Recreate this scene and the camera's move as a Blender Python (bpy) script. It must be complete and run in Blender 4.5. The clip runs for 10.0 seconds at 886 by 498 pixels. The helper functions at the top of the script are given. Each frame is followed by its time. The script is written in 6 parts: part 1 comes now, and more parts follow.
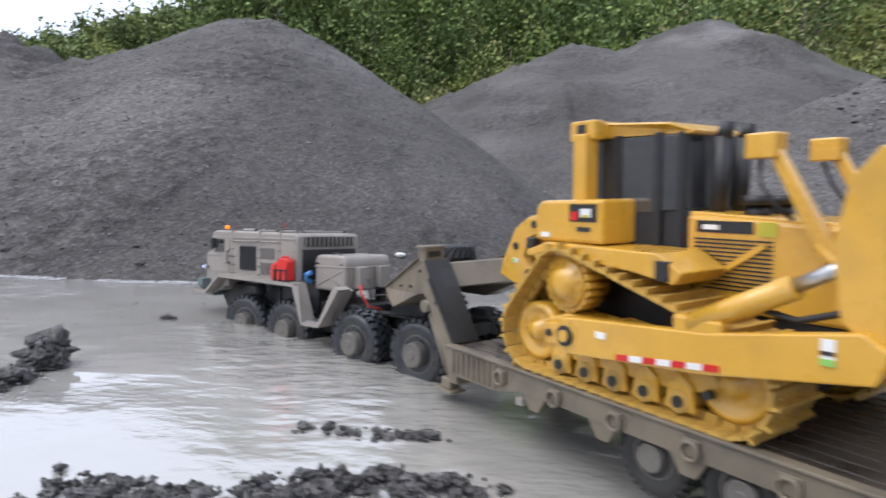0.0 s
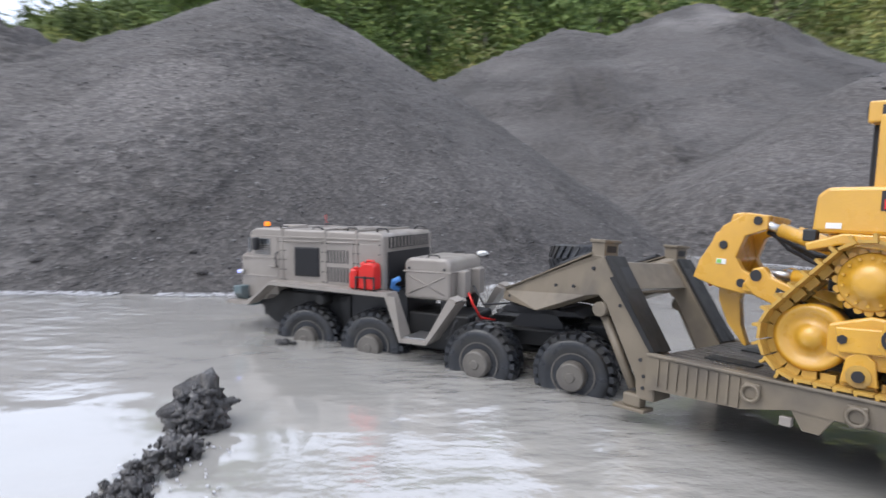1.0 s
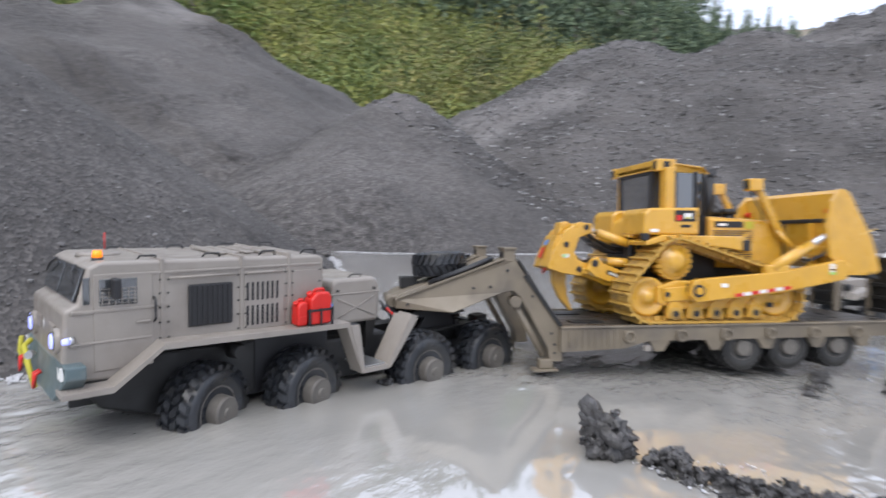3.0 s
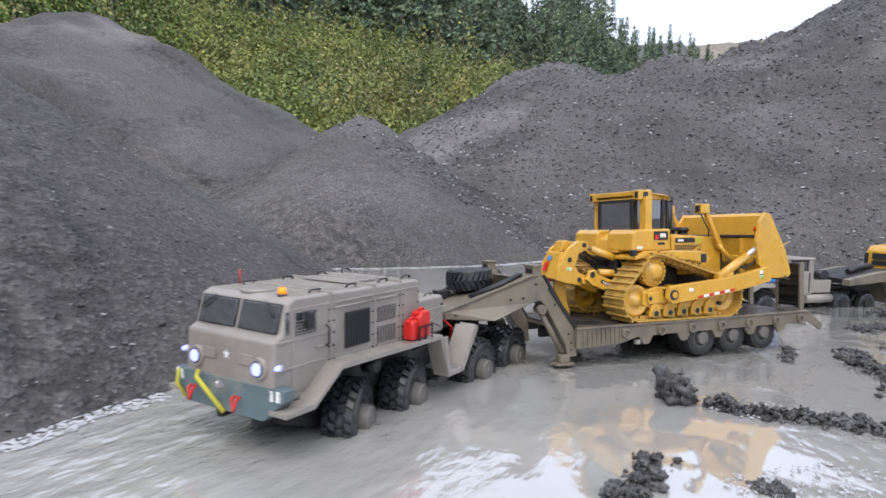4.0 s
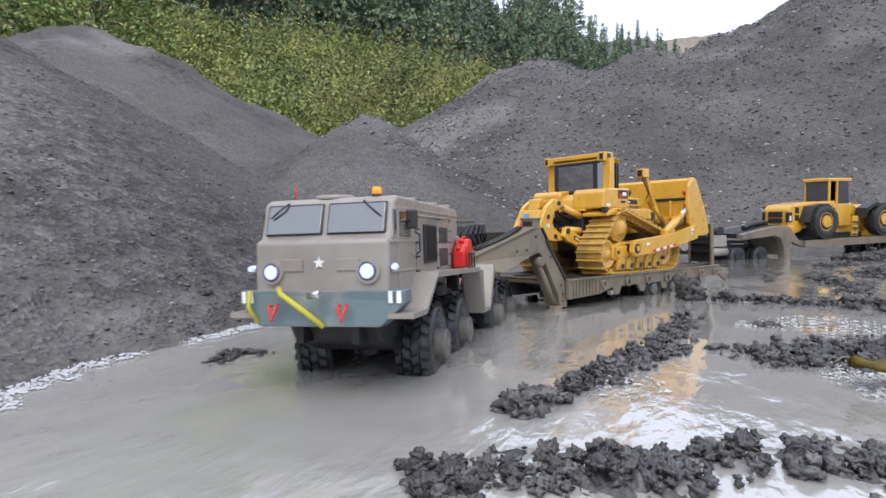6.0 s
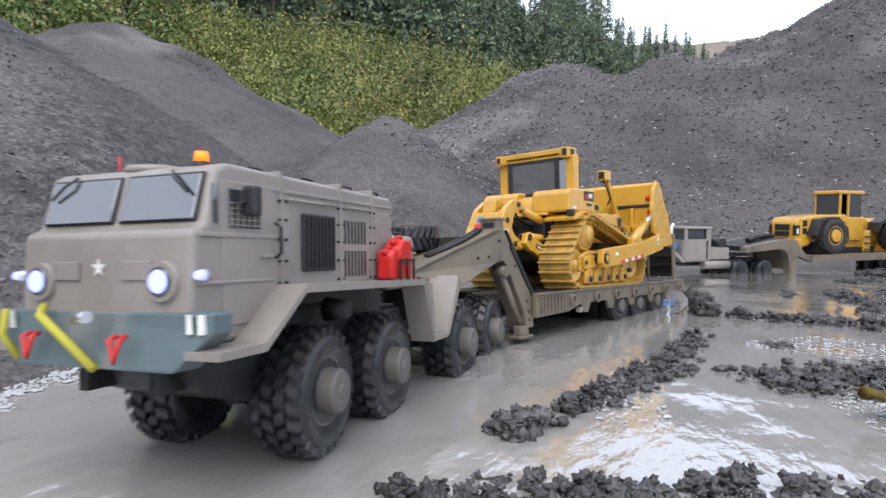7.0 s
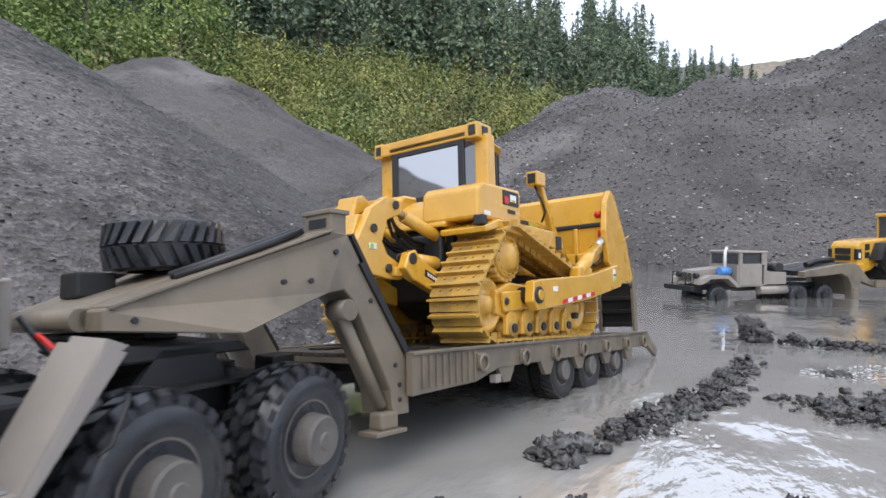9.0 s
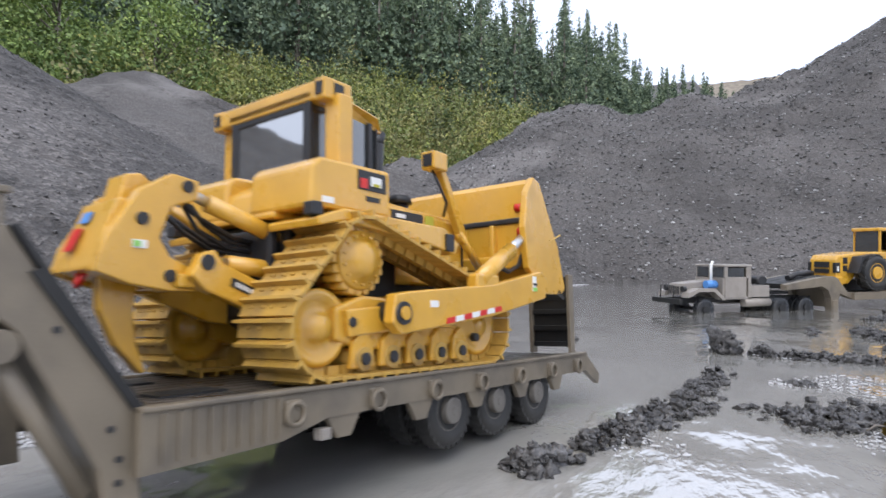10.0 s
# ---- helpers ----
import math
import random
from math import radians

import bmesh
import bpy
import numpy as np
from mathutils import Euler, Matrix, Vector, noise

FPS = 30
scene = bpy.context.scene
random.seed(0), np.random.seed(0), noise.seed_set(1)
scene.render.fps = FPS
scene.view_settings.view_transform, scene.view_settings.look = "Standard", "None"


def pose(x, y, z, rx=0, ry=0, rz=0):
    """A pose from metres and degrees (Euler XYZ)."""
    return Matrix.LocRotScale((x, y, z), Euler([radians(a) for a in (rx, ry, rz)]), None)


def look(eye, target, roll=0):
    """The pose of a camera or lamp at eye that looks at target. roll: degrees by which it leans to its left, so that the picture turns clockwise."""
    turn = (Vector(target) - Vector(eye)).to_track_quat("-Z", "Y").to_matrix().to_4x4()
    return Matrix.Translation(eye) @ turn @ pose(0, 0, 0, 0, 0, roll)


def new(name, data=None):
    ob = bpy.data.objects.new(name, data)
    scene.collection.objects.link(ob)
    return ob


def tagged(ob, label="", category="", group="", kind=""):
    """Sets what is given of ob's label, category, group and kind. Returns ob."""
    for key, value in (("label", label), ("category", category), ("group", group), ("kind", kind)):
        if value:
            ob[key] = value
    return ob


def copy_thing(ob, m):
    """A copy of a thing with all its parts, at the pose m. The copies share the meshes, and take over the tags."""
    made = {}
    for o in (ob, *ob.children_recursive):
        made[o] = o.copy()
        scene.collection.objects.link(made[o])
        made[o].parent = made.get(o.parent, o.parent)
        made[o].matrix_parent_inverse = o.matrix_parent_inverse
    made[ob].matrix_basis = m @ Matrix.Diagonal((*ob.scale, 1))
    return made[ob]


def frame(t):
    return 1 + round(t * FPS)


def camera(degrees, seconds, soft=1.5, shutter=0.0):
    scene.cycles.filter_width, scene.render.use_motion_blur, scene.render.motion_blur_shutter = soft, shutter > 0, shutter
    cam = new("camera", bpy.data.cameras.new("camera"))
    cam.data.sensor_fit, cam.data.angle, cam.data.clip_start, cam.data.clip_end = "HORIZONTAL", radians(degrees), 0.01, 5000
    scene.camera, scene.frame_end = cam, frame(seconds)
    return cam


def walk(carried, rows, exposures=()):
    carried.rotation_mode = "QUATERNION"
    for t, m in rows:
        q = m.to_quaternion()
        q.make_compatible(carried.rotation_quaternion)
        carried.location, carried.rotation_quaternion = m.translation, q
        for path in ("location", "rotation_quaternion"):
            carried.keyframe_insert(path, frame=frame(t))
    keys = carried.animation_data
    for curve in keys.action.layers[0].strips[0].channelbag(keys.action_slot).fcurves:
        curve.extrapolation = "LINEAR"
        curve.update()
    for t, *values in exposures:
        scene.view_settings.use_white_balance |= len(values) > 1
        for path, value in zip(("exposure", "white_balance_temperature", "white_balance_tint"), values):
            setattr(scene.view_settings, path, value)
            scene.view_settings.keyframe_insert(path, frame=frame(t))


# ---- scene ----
cam = camera(71.2, 10.0, soft=1.5, shutter=0.4)

PATH = [
    (0, (0.153, 0.207, 0.32), (0.303, 2.191, 0.116), 3.0),
    (0.5, (0.002, 0.361, 0.32), (0.004, 2.344, 0.059), 2.8),
    (1, (-0.218, 0.485, 0.301), (0.049, 2.454, 0.072), 2.0),
    (1.5, (-0.457, 0.631, 0.306), (0.493, 2.373, 0.06), 4.2),
    (2, (-0.658, 0.809, 0.271), (0.511, 2.42, 0.075), 3.6),
    (2.5, (-0.888, 0.965, 0.253), (0.492, 2.405, 0.114), 4.1),
    (3, (-1.169, 1.052, 0.303), (0.571, 2.023, 0.129), 3.0),
    (3.2, (-1.27, 1.078, 0.317), (0.544, 1.906, 0.163), 2.4),
    (4.3, (-1.692, 1.228, 0.327), (0.158, 1.977, 0.201), 1.7),
    (4.5, (-1.762, 1.194, 0.319), (0.093, 1.932, 0.199), 1.9),
    (5, (-1.932, 1.246, 0.259), (-0.026, 1.852, 0.255), 0.3),
    (5.5, (-2.046, 1.288, 0.218), (-0.146, 1.908, 0.129), -0.3),
    (5.7, (-2.044, 1.284, 0.213), (-0.155, 1.933, 0.108), -0.6),
    (6.8, (-2.011, 1.259, 0.227), (-0.164, 2.014, 0.1), 0.3),
    (7, (-2.011, 1.255, 0.23), (-0.162, 2.006, 0.113), 0.7),
    (7.5, (-2.008, 1.248, 0.231), (-0.16, 2.006, 0.138), 0.1),
    (8, (-2.013, 1.246, 0.229), (-0.181, 2.045, 0.138), 0.3),
    (8.5, (-2.018, 1.249, 0.231), (-0.206, 2.093, 0.165), 0.3),
    (9, (-2.016, 1.251, 0.23), (-0.22, 2.13, 0.191), 0.5),
    (9.5, (-2.017, 1.247, 0.234), (-0.214, 2.114, 0.241), 0.4),
    (10, (-2.023, 1.245, 0.228), (-0.196, 2.058, 0.238), 0.4),
]
walk(cam, [(t, look(e, g, r)) for t, e, g, r in PATH])

# ---- light ----
world = bpy.data.worlds.new("sky")
scene.world = world
world.use_nodes = True
_nt = world.node_tree
_sky = _nt.nodes.new("ShaderNodeTexSky")
_sky.sky_type, _sky.sun_disc = "NISHITA", False
_sky.sun_elevation, _sky.sun_rotation = radians(57), radians(262)
_sky.air_density, _sky.dust_density, _sky.ozone_density = 1.0, 4.0, 1.0
_mixw = _nt.nodes.new("ShaderNodeMixRGB")
_mixw.inputs[0].default_value = 0.8
_mixw.inputs[2].default_value = (9.0, 9.8, 11.9, 1)
_nt.links.new(_sky.outputs[0], _mixw.inputs[1])
_nt.links.new(_mixw.outputs[0], _nt.nodes["Background"].inputs[0])
_nt.nodes["Background"].inputs[1].default_value = 0.152
sun = new("sun", bpy.data.lights.new("sun", "SUN"))
sun.data.energy, sun.data.angle, sun.data.color = 2.0, radians(50), (1.0, 0.97, 0.93)
sun.matrix_world = look((-4.2, -0.8, 6.5), (0, 0, 0))


# ---- materials ----
def nodes(name, rough=0.6, metal=0.0, spec=0.5):
    m = bpy.data.materials.new(name)
    m.use_nodes = True
    nt = m.node_tree
    b = nt.nodes["Principled BSDF"]
    b.inputs["Roughness"].default_value, b.inputs["Metallic"].default_value = rough, metal
    b.inputs["Specular IOR Level"].default_value = spec
    return m, nt, b, nt.nodes.new("ShaderNodeTexCoord")


def tex(nt, tc, scale, detail=6, kind="Noise", stretch=None):
    n = nt.nodes.new("ShaderNodeTex" + kind)
    n.inputs["Scale"].default_value = scale
    if kind == "Noise":
        n.inputs["Detail"].default_value = detail
    src = tc.outputs["Object"]
    if stretch:
        mp = nt.nodes.new("ShaderNodeMapping")
        mp.inputs["Scale"].default_value = stretch
        mp.inputs["Rotation"].default_value = (0, 0, 0.4)
        nt.links.new(src, mp.inputs["Vector"])
        src = mp.outputs[0]
    nt.links.new(src, n.inputs["Vector"])
    return n.outputs["Fac"] if kind == "Noise" else n.outputs["Distance"]


def ramp(nt, fac, stops):
    r = nt.nodes.new("ShaderNodeValToRGB")
    while len(r.color_ramp.elements) < len(stops):
        r.color_ramp.elements.new(0.5)
    for e, (p, c) in zip(r.color_ramp.elements, stops):
        e.position, e.color = p, (*c, 1)
    nt.links.new(fac, r.inputs[0])
    return r.outputs[0]


def mixed(nt, fac, a, b, mode="MIX"):
    mx = nt.nodes.new("ShaderNodeMixRGB")
    mx.blend_type = mode
    for sock, v in ((mx.inputs[0], fac), (mx.inputs[1], a), (mx.inputs[2], b)):
        if isinstance(v, (int, float)):
            sock.default_value = v
        elif isinstance(v, tuple):
            sock.default_value = (*v, 1)
        else:
            nt.links.new(v, sock)
    return mx.outputs[0]


def bumped(nt, b, heights):
    last = None
    for h, strength, dist in heights:
        bp = nt.nodes.new("ShaderNodeBump")
        bp.inputs["Strength"].default_value, bp.inputs["Distance"].default_value = strength, dist
        nt.links.new(h, bp.inputs["Height"])
        if last:
            nt.links.new(last, bp.inputs["Normal"])
        last = bp.outputs[0]
    nt.links.new(last, b.inputs["Normal"])


def paint(name, color, rough=0.45, metal=0.0, vary=0.08, scale=25.0, dirt=None, lo=0.55, hi=0.72, dscale=14.0, spec=0.5, coat=0.0):
    m, nt, b, tc = nodes(name, rough, metal, spec)
    b.inputs["Coat Weight"].default_value, b.inputs["Coat Roughness"].default_value = coat, 0.2
    c = ramp(nt, tex(nt, tc, scale), [(0.3, tuple(v * (1 - vary) for v in color)), (0.7, tuple(min(1, v * (1 + vary)) for v in color))])
    if dirt:
        f = ramp(nt, tex(nt, tc, dscale, 10), [(lo, (0, 0, 0)), (hi, (1, 1, 1))])
        c = mixed(nt, f, c, dirt)
        r = ramp(nt, tex(nt, tc, dscale * 2, 8), [(0.35, (rough - 0.1,) * 3), (0.7, (min(1, rough + 0.2),) * 3)])
        nt.links.new(r, b.inputs["Roughness"])
    nt.links.new(c, b.inputs["Base Color"])
    bumped(nt, b, [(tex(nt, tc, 400, 4), 0.15, 0.001)])
    return m


def glow(name, color, strength):
    m, nt, b, tc = nodes(name, 0.2)
    b.inputs["Base Color"].default_value = (*color, 1)
    b.inputs["Emission Color"].default_value = (*color, 1)
    b.inputs["Emission Strength"].default_value = strength
    return m


SAND = paint("sand_paint", (0.27, 0.243, 0.215), 0.4, dirt=(0.19, 0.165, 0.145), lo=0.52, hi=0.8, coat=0.25)
TAN = paint("trailer_paint", (0.175, 0.145, 0.105), 0.45, dirt=(0.085, 0.075, 0.064), lo=0.48, hi=0.8)
YELLOW = paint("yellow_paint", (0.62, 0.335, 0.034), 0.3, vary=0.06, dirt=(0.40, 0.225, 0.04), lo=0.55, hi=0.9, coat=0.7)
# paler yellow with sunlight put into the colour, used on the weld lines
PALE = paint("sunlit_panel", (0.75, 0.48, 0.12), 0.3, vary=0.03)
TRACK = paint("track_paint", (0.50, 0.30, 0.06), 0.45, vary=0.12, dirt=(0.2, 0.13, 0.055), lo=0.46, hi=0.75, dscale=30)
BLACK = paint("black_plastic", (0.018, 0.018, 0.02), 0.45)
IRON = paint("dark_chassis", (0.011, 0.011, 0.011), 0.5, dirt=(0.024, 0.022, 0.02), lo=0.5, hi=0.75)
RUBBER = paint("wet_rubber", (0.022, 0.024, 0.028), 0.32, vary=0.3, scale=60, dirt=(0.04, 0.038, 0.035), lo=0.52, hi=0.72, dscale=22)
DRYRUB = paint("dusty_rubber", (0.017, 0.017, 0.017), 0.5, vary=0.2, dirt=(0.036, 0.034, 0.031), lo=0.45, hi=0.75)
HUB = paint("muddy_hub", (0.14, 0.128, 0.112), 0.5, dirt=(0.09, 0.082, 0.074), lo=0.45, hi=0.7, dscale=30)
BUMPER = paint("blue_grey_bumper", (0.10, 0.14, 0.15), 0.4, dirt=(0.22, 0.22, 0.2), lo=0.55, hi=0.75)
RED = paint("red_plastic", (0.58, 0.02, 0.015), 0.35)
STRAP = paint("yellow_webbing", (0.45, 0.41, 0.04), 0.7)
WHITE = paint("white_paint", (0.75, 0.75, 0.73), 0.5)
SILVER = paint("bare_metal", (0.55, 0.55, 0.55), 0.3, metal=0.9)
BLUE = paint("blue_label", (0.08, 0.25, 0.6), 0.4)
GREENMARK = paint("green_label", (0.25, 0.55, 0.12), 0.4)
AMBER = glow("amber_lens", (1.0, 0.25, 0.01), 0.9)
LED = glow("blue_white_led", (0.36, 0.40, 1.0), 1.3)
WET = paint("wet_deck", (0.05, 0.042, 0.034), 0.35, vary=0.25, dirt=(0.11, 0.092, 0.075), lo=0.5, hi=0.75)
SCREEN, _n, _b, _t = nodes("windscreen_glass", 0.03, spec=0.9)
_b.inputs["Base Color"].default_value = (0.045, 0.05, 0.055, 1)
_b.inputs["IOR"].default_value = 2.0
_b.inputs["Coat Weight"].default_value = 0.6
GLASS, _n, _b, _t = nodes("tinted_glass", 0.03, spec=0.9)
_b.inputs["Base Color"].default_value = (0.045, 0.05, 0.055, 1)
_b.inputs["IOR"].default_value = 1.75
_b.inputs["Coat Weight"].default_value = 0.5
FILM, _n, _b, _t = nodes("reflective_glass", 0.04, spec=0.9)
_b.inputs["Base Color"].default_value = (0.05, 0.055, 0.06, 1)
_b.inputs["IOR"].default_value = 3.0
_b.inputs["Coat Weight"].default_value = 1.0


def gravel_material():
    m, nt, b, tc = nodes("dark_gravel", 0.8, spec=0.35)
    big = tex(nt, tc, 0.9, 8)
    c = ramp(nt, big, [(0.28, (0.052, 0.048, 0.046)), (0.5, (0.085, 0.079, 0.076)), (0.74, (0.126, 0.117, 0.113))])
    vor = nt.nodes.new("ShaderNodeTexVoronoi")
    vor.inputs["Scale"].default_value = 100
    nt.links.new(tc.outputs["Object"], vor.inputs["Vector"])
    hsv = nt.nodes.new("ShaderNodeSeparateColor")
    nt.links.new(vor.outputs["Color"], hsv.inputs[0])
    grain = ramp(nt, hsv.outputs[0], [(0.0, (0.5, 0.5, 0.5)), (0.65, (1.0, 0.99, 0.99)), (1.0, (1.75, 1.74, 1.73))])
    c = mixed(nt, 0.75, c, grain, "MULTIPLY")
    pale = ramp(nt, tex(nt, tc, 0.55, 7, stretch=(1, 1, 0.6)), [(0.57, (0, 0, 0)), (0.66, (1, 1, 1))])
    c = mixed(nt, mixed(nt, 0.7, (0, 0, 0), pale), c, (0.19, 0.178, 0.172))
    patch = ramp(nt, tex(nt, tc, 1.1, 5), [(0.5, (0, 0, 0)), (0.6, (1, 1, 1))])
    clod = tex(nt, tc, 17, 8)
    # clod colour follows the clod bump: hollows darker, tops lighter
    c = mixed(nt, patch, c, mixed(nt, 0.8, c, ramp(nt, clod, [(0.36, (0.45,) * 3), (0.55, (1.0,) * 3), (0.7, (1.25,) * 3)]), "MULTIPLY"))
    lumps = nt.nodes.new("ShaderNodeMath")
    lumps.operation = "MULTIPLY"
    nt.links.new(clod, lumps.inputs[0])
    nt.links.new(patch, lumps.inputs[1])
    nt.links.new(c, b.inputs["Base Color"])
    bumped(nt, b, [(tex(nt, tc, 2.2, 10), 0.4, 0.06), (lumps.outputs[0], 0.9, 0.05), (tex(nt, tc, 9, 9), 0.7, 0.035), (vor.outputs["Distance"], 0.7, 0.006), (tex(nt, tc, 160, 4), 0.5, 0.004)])
    return m


def water_material():
    m, nt, b, tc = nodes("muddy_water", 0.05, spec=1.0)
    c = ramp(nt, tex(nt, tc, 1.6, 6), [(0.3, (0.33, 0.32, 0.297)), (0.7, (0.375, 0.363, 0.338))])
    nt.links.new(c, b.inputs["Base Color"])
    r = ramp(nt, tex(nt, tc, 5, 4), [(0.35, (0.02,) * 3), (0.75, (0.07,) * 3)])
    nt.links.new(r, b.inputs["Roughness"])
    calm = ramp(nt, tex(nt, tc, 1.3, 3), [(0.43, (0.05,) * 3), (0.62, (1.0,) * 3)])
    wave = tex(nt, tc, 16, 4, stretch=(1.0, 1.9, 1))
    fine = tex(nt, tc, 46, 3, stretch=(1.0, 1.7, 1))
    beat = []
    for h in (wave, fine):
        w = nt.nodes.new("ShaderNodeMath")
        w.operation = "MULTIPLY"
        nt.links.new(h, w.inputs[0])
        nt.links.new(calm, w.inputs[1])
        beat.append(w.outputs[0])
    bumped(nt, b, [(tex(nt, tc, 4.5, 2, stretch=(1, 1.3, 1)), 0.4, 0.012), (beat[0], 0.6, 0.010), (beat[1], 0.35, 0.003)])
    b.inputs["Coat Weight"].default_value, b.inputs["Coat IOR"].default_value = 1.0, 1.85
    nt.links.new(b.inputs["Normal"].links[0].from_socket, b.inputs["Coat Normal"])
    return m


def mud_material():
    m, nt, b, tc = nodes("wet_mud", 0.35, spec=0.5)
    c = ramp(nt, tex(nt, tc, 28, 9), [(0.3, (0.03, 0.028, 0.028)), (0.52, (0.065, 0.062, 0.061)), (0.72, (0.15, 0.146, 0.146))])
    nt.links.new(c, b.inputs["Base Color"])
    nt.links.new(ramp(nt, tex(nt, tc, 60, 6), [(0.35, (0.14,) * 3), (0.65, (0.5,) * 3)]), b.inputs["Roughness"])
    bumped(nt, b, [(tex(nt, tc, 70, 8), 0.9, 0.006), (tex(nt, tc, 260, 5), 0.6, 0.002)])
    return m


def leaf_material(name, stops):
    m, nt, b, tc = nodes(name, 0.6, spec=0.25)
    geo = nt.nodes.new("ShaderNodeNewGeometry")
    a = ramp(nt, geo.outputs["Random Per Island"], stops)
    big = ramp(nt, tex(nt, tc, 0.45, 4), [(0.32, (0.55, 0.6, 0.6)), (0.68, (1.25, 1.2, 1.05))])
    a = mixed(nt, 1.0, a, big, "MULTIPLY")
    clump = ramp(nt, tex(nt, tc, 1.5, 3), [(0.36, (0.5, 0.55, 0.55)), (0.64, (1.4, 1.35, 1.2))])
    nt.links.new(mixed(nt, 1.0, a, clump, "MULTIPLY"), b.inputs["Base Color"])
    b.inputs["Transmission Weight"].default_value = 0.0
    return m


GRAVEL, WATER, MUD = gravel_material(), water_material(), mud_material()
FOAM = paint("foam", (0.46, 0.46, 0.475), 0.5, vary=0.15, scale=60)
STONE, _n, _b, _t = nodes("loose_stones", 0.75)
_g = _n.nodes.new("ShaderNodeNewGeometry")
_n.links.new(ramp(_n, _g.outputs["Random Per Island"], [(0.0, (0.06, 0.056, 0.057)), (0.55, (0.11, 0.105, 0.105)), (0.9, (0.17, 0.165, 0.163)), (1.0, (0.27, 0.265, 0.26))]), _b.inputs["Base Color"])
CHIPS, _n, _b, _t = nodes("slate_chips", 0.5)
_g = _n.nodes.new("ShaderNodeNewGeometry")
_n.links.new(ramp(_n, _g.outputs["Random Per Island"], [(0.0, (0.055, 0.053, 0.053)), (0.5, (0.085, 0.082, 0.081)), (0.82, (0.17, 0.166, 0.165)), (1.0, (0.45, 0.445, 0.44))]), _b.inputs["Base Color"])
SHRUB_B = leaf_material("green_shrub_leaves", [(0.0, (0.10, 0.14, 0.055)), (0.6, (0.16, 0.21, 0.085)), (1.0, (0.22, 0.27, 0.11))])
SHRUB_C = leaf_material("straw_shrub_leaves", [(0.0, (0.19, 0.185, 0.085)), (0.6, (0.28, 0.27, 0.13)), (1.0, (0.36, 0.34, 0.18))])
SHRUB = leaf_material("shrub_leaves", [(0.0, (0.15, 0.18, 0.06)), (0.5, (0.23, 0.26, 0.085)), (0.85, (0.30, 0.32, 0.11)), (1.0, (0.36, 0.33, 0.13))])
RUST = leaf_material("autumn_leaves", [(0.0, (0.35, 0.14, 0.04)), (1.0, (0.5, 0.24, 0.07))])
# needle tones lightened and blued, with the haze of distance in the colour
NEEDLE = leaf_material("conifer_needles", [(0.0, (0.12, 0.17, 0.135)), (0.6, (0.18, 0.245, 0.185)), (1.0, (0.26, 0.32, 0.22))])
BROAD = leaf_material("broad_leaves", [(0.0, (0.14, 0.21, 0.08)), (0.6, (0.22, 0.31, 0.11)), (1.0, (0.31, 0.38, 0.14))])
BARK = paint("bark", (0.16, 0.14, 0.12), 0.85, vary=0.3, scale=8)
FARWOOD = paint("far_woods", (0.2, 0.17, 0.13), 0.9, vary=0.4, scale=0.6)


# ---- mesh helpers ----
def part(name, bm, material, parent=None, label=""):
    me = bpy.data.meshes.new(name)
    bm.normal_update()
    bm.to_mesh(me)
    bm.free()
    me.materials.append(material)
    ob = new(name, me)
    ob.parent = parent
    if label:
        tagged(ob, label)
    return ob


def again(ob, parent, m):
    """Another part on the same mesh."""
    o = new(ob.name.split(".")[0], ob.data)
    o.parent = parent
    o.matrix_basis = m
    if "label" in ob:
        o["label"] = ob["label"]
    return o


def bev(bm, w, seg=2, least=25):
    bmesh.ops.recalc_face_normals(bm, faces=bm.faces)
    es = [e for e in bm.edges if len(e.link_faces) == 2 and e.calc_face_angle(0) > radians(least)]
    bmesh.ops.bevel(bm, geom=es, offset=w, segments=seg, affect="EDGES", profile=0.5, clamp_overlap=True)
    return bm


def box(x0, x1, y0, y1, z0, z1, bm=None, w=0.0):
    own = bm is None
    bm = bm or bmesh.new()
    v = [bm.verts.new((x, y, z)) for x in (x0, x1) for y in (y0, y1) for z in (z0, z1)]
    for f in ((0, 1, 3, 2), (4, 6, 7, 5), (0, 4, 5, 1), (2, 3, 7, 6), (0, 2, 6, 4), (1, 5, 7, 3)):
        bm.faces.new([v[i] for i in f])
    if own and w:
        bev(bm, w)
    return bm


def prism(poly, y0, y1, bm=None, w=0.0, seg=2):
    """A side outline of (x, z) drawn out from y0 to y1."""
    own = bm is None
    bm = bm or bmesh.new()
    a = [bm.verts.new((x, y0, z)) for x, z in poly]
    b = [bm.verts.new((x, y1, z)) for x, z in poly]
    n = len(poly)
    fs = [bm.faces.new(a), bm.faces.new(b[::-1])] + [bm.faces.new((a[i], b[i], b[(i + 1) % n], a[(i + 1) % n])) for i in range(n)]
    bmesh.ops.recalc_face_normals(bm, faces=fs)
    if own and w:
        bev(bm, w, seg)
    return bm


def cyl(p0, p1, r, r2=None, seg=16, bm=None):
    bm = bm or bmesh.new()
    p0, p1 = Vector(p0), Vector(p1)
    d = p1 - p0
    m = Matrix.Translation((p0 + p1) / 2) @ d.to_track_quat("Z", "Y").to_matrix().to_4x4()
    g = bmesh.ops.create_cone(bm, cap_ends=True, segments=seg, radius1=r, radius2=r if r2 is None else r2, depth=d.length, matrix=m)
    for v in g["verts"]:
        for f in v.link_faces:
            if len(f.verts) == 4:
                f.smooth = True
    return bm


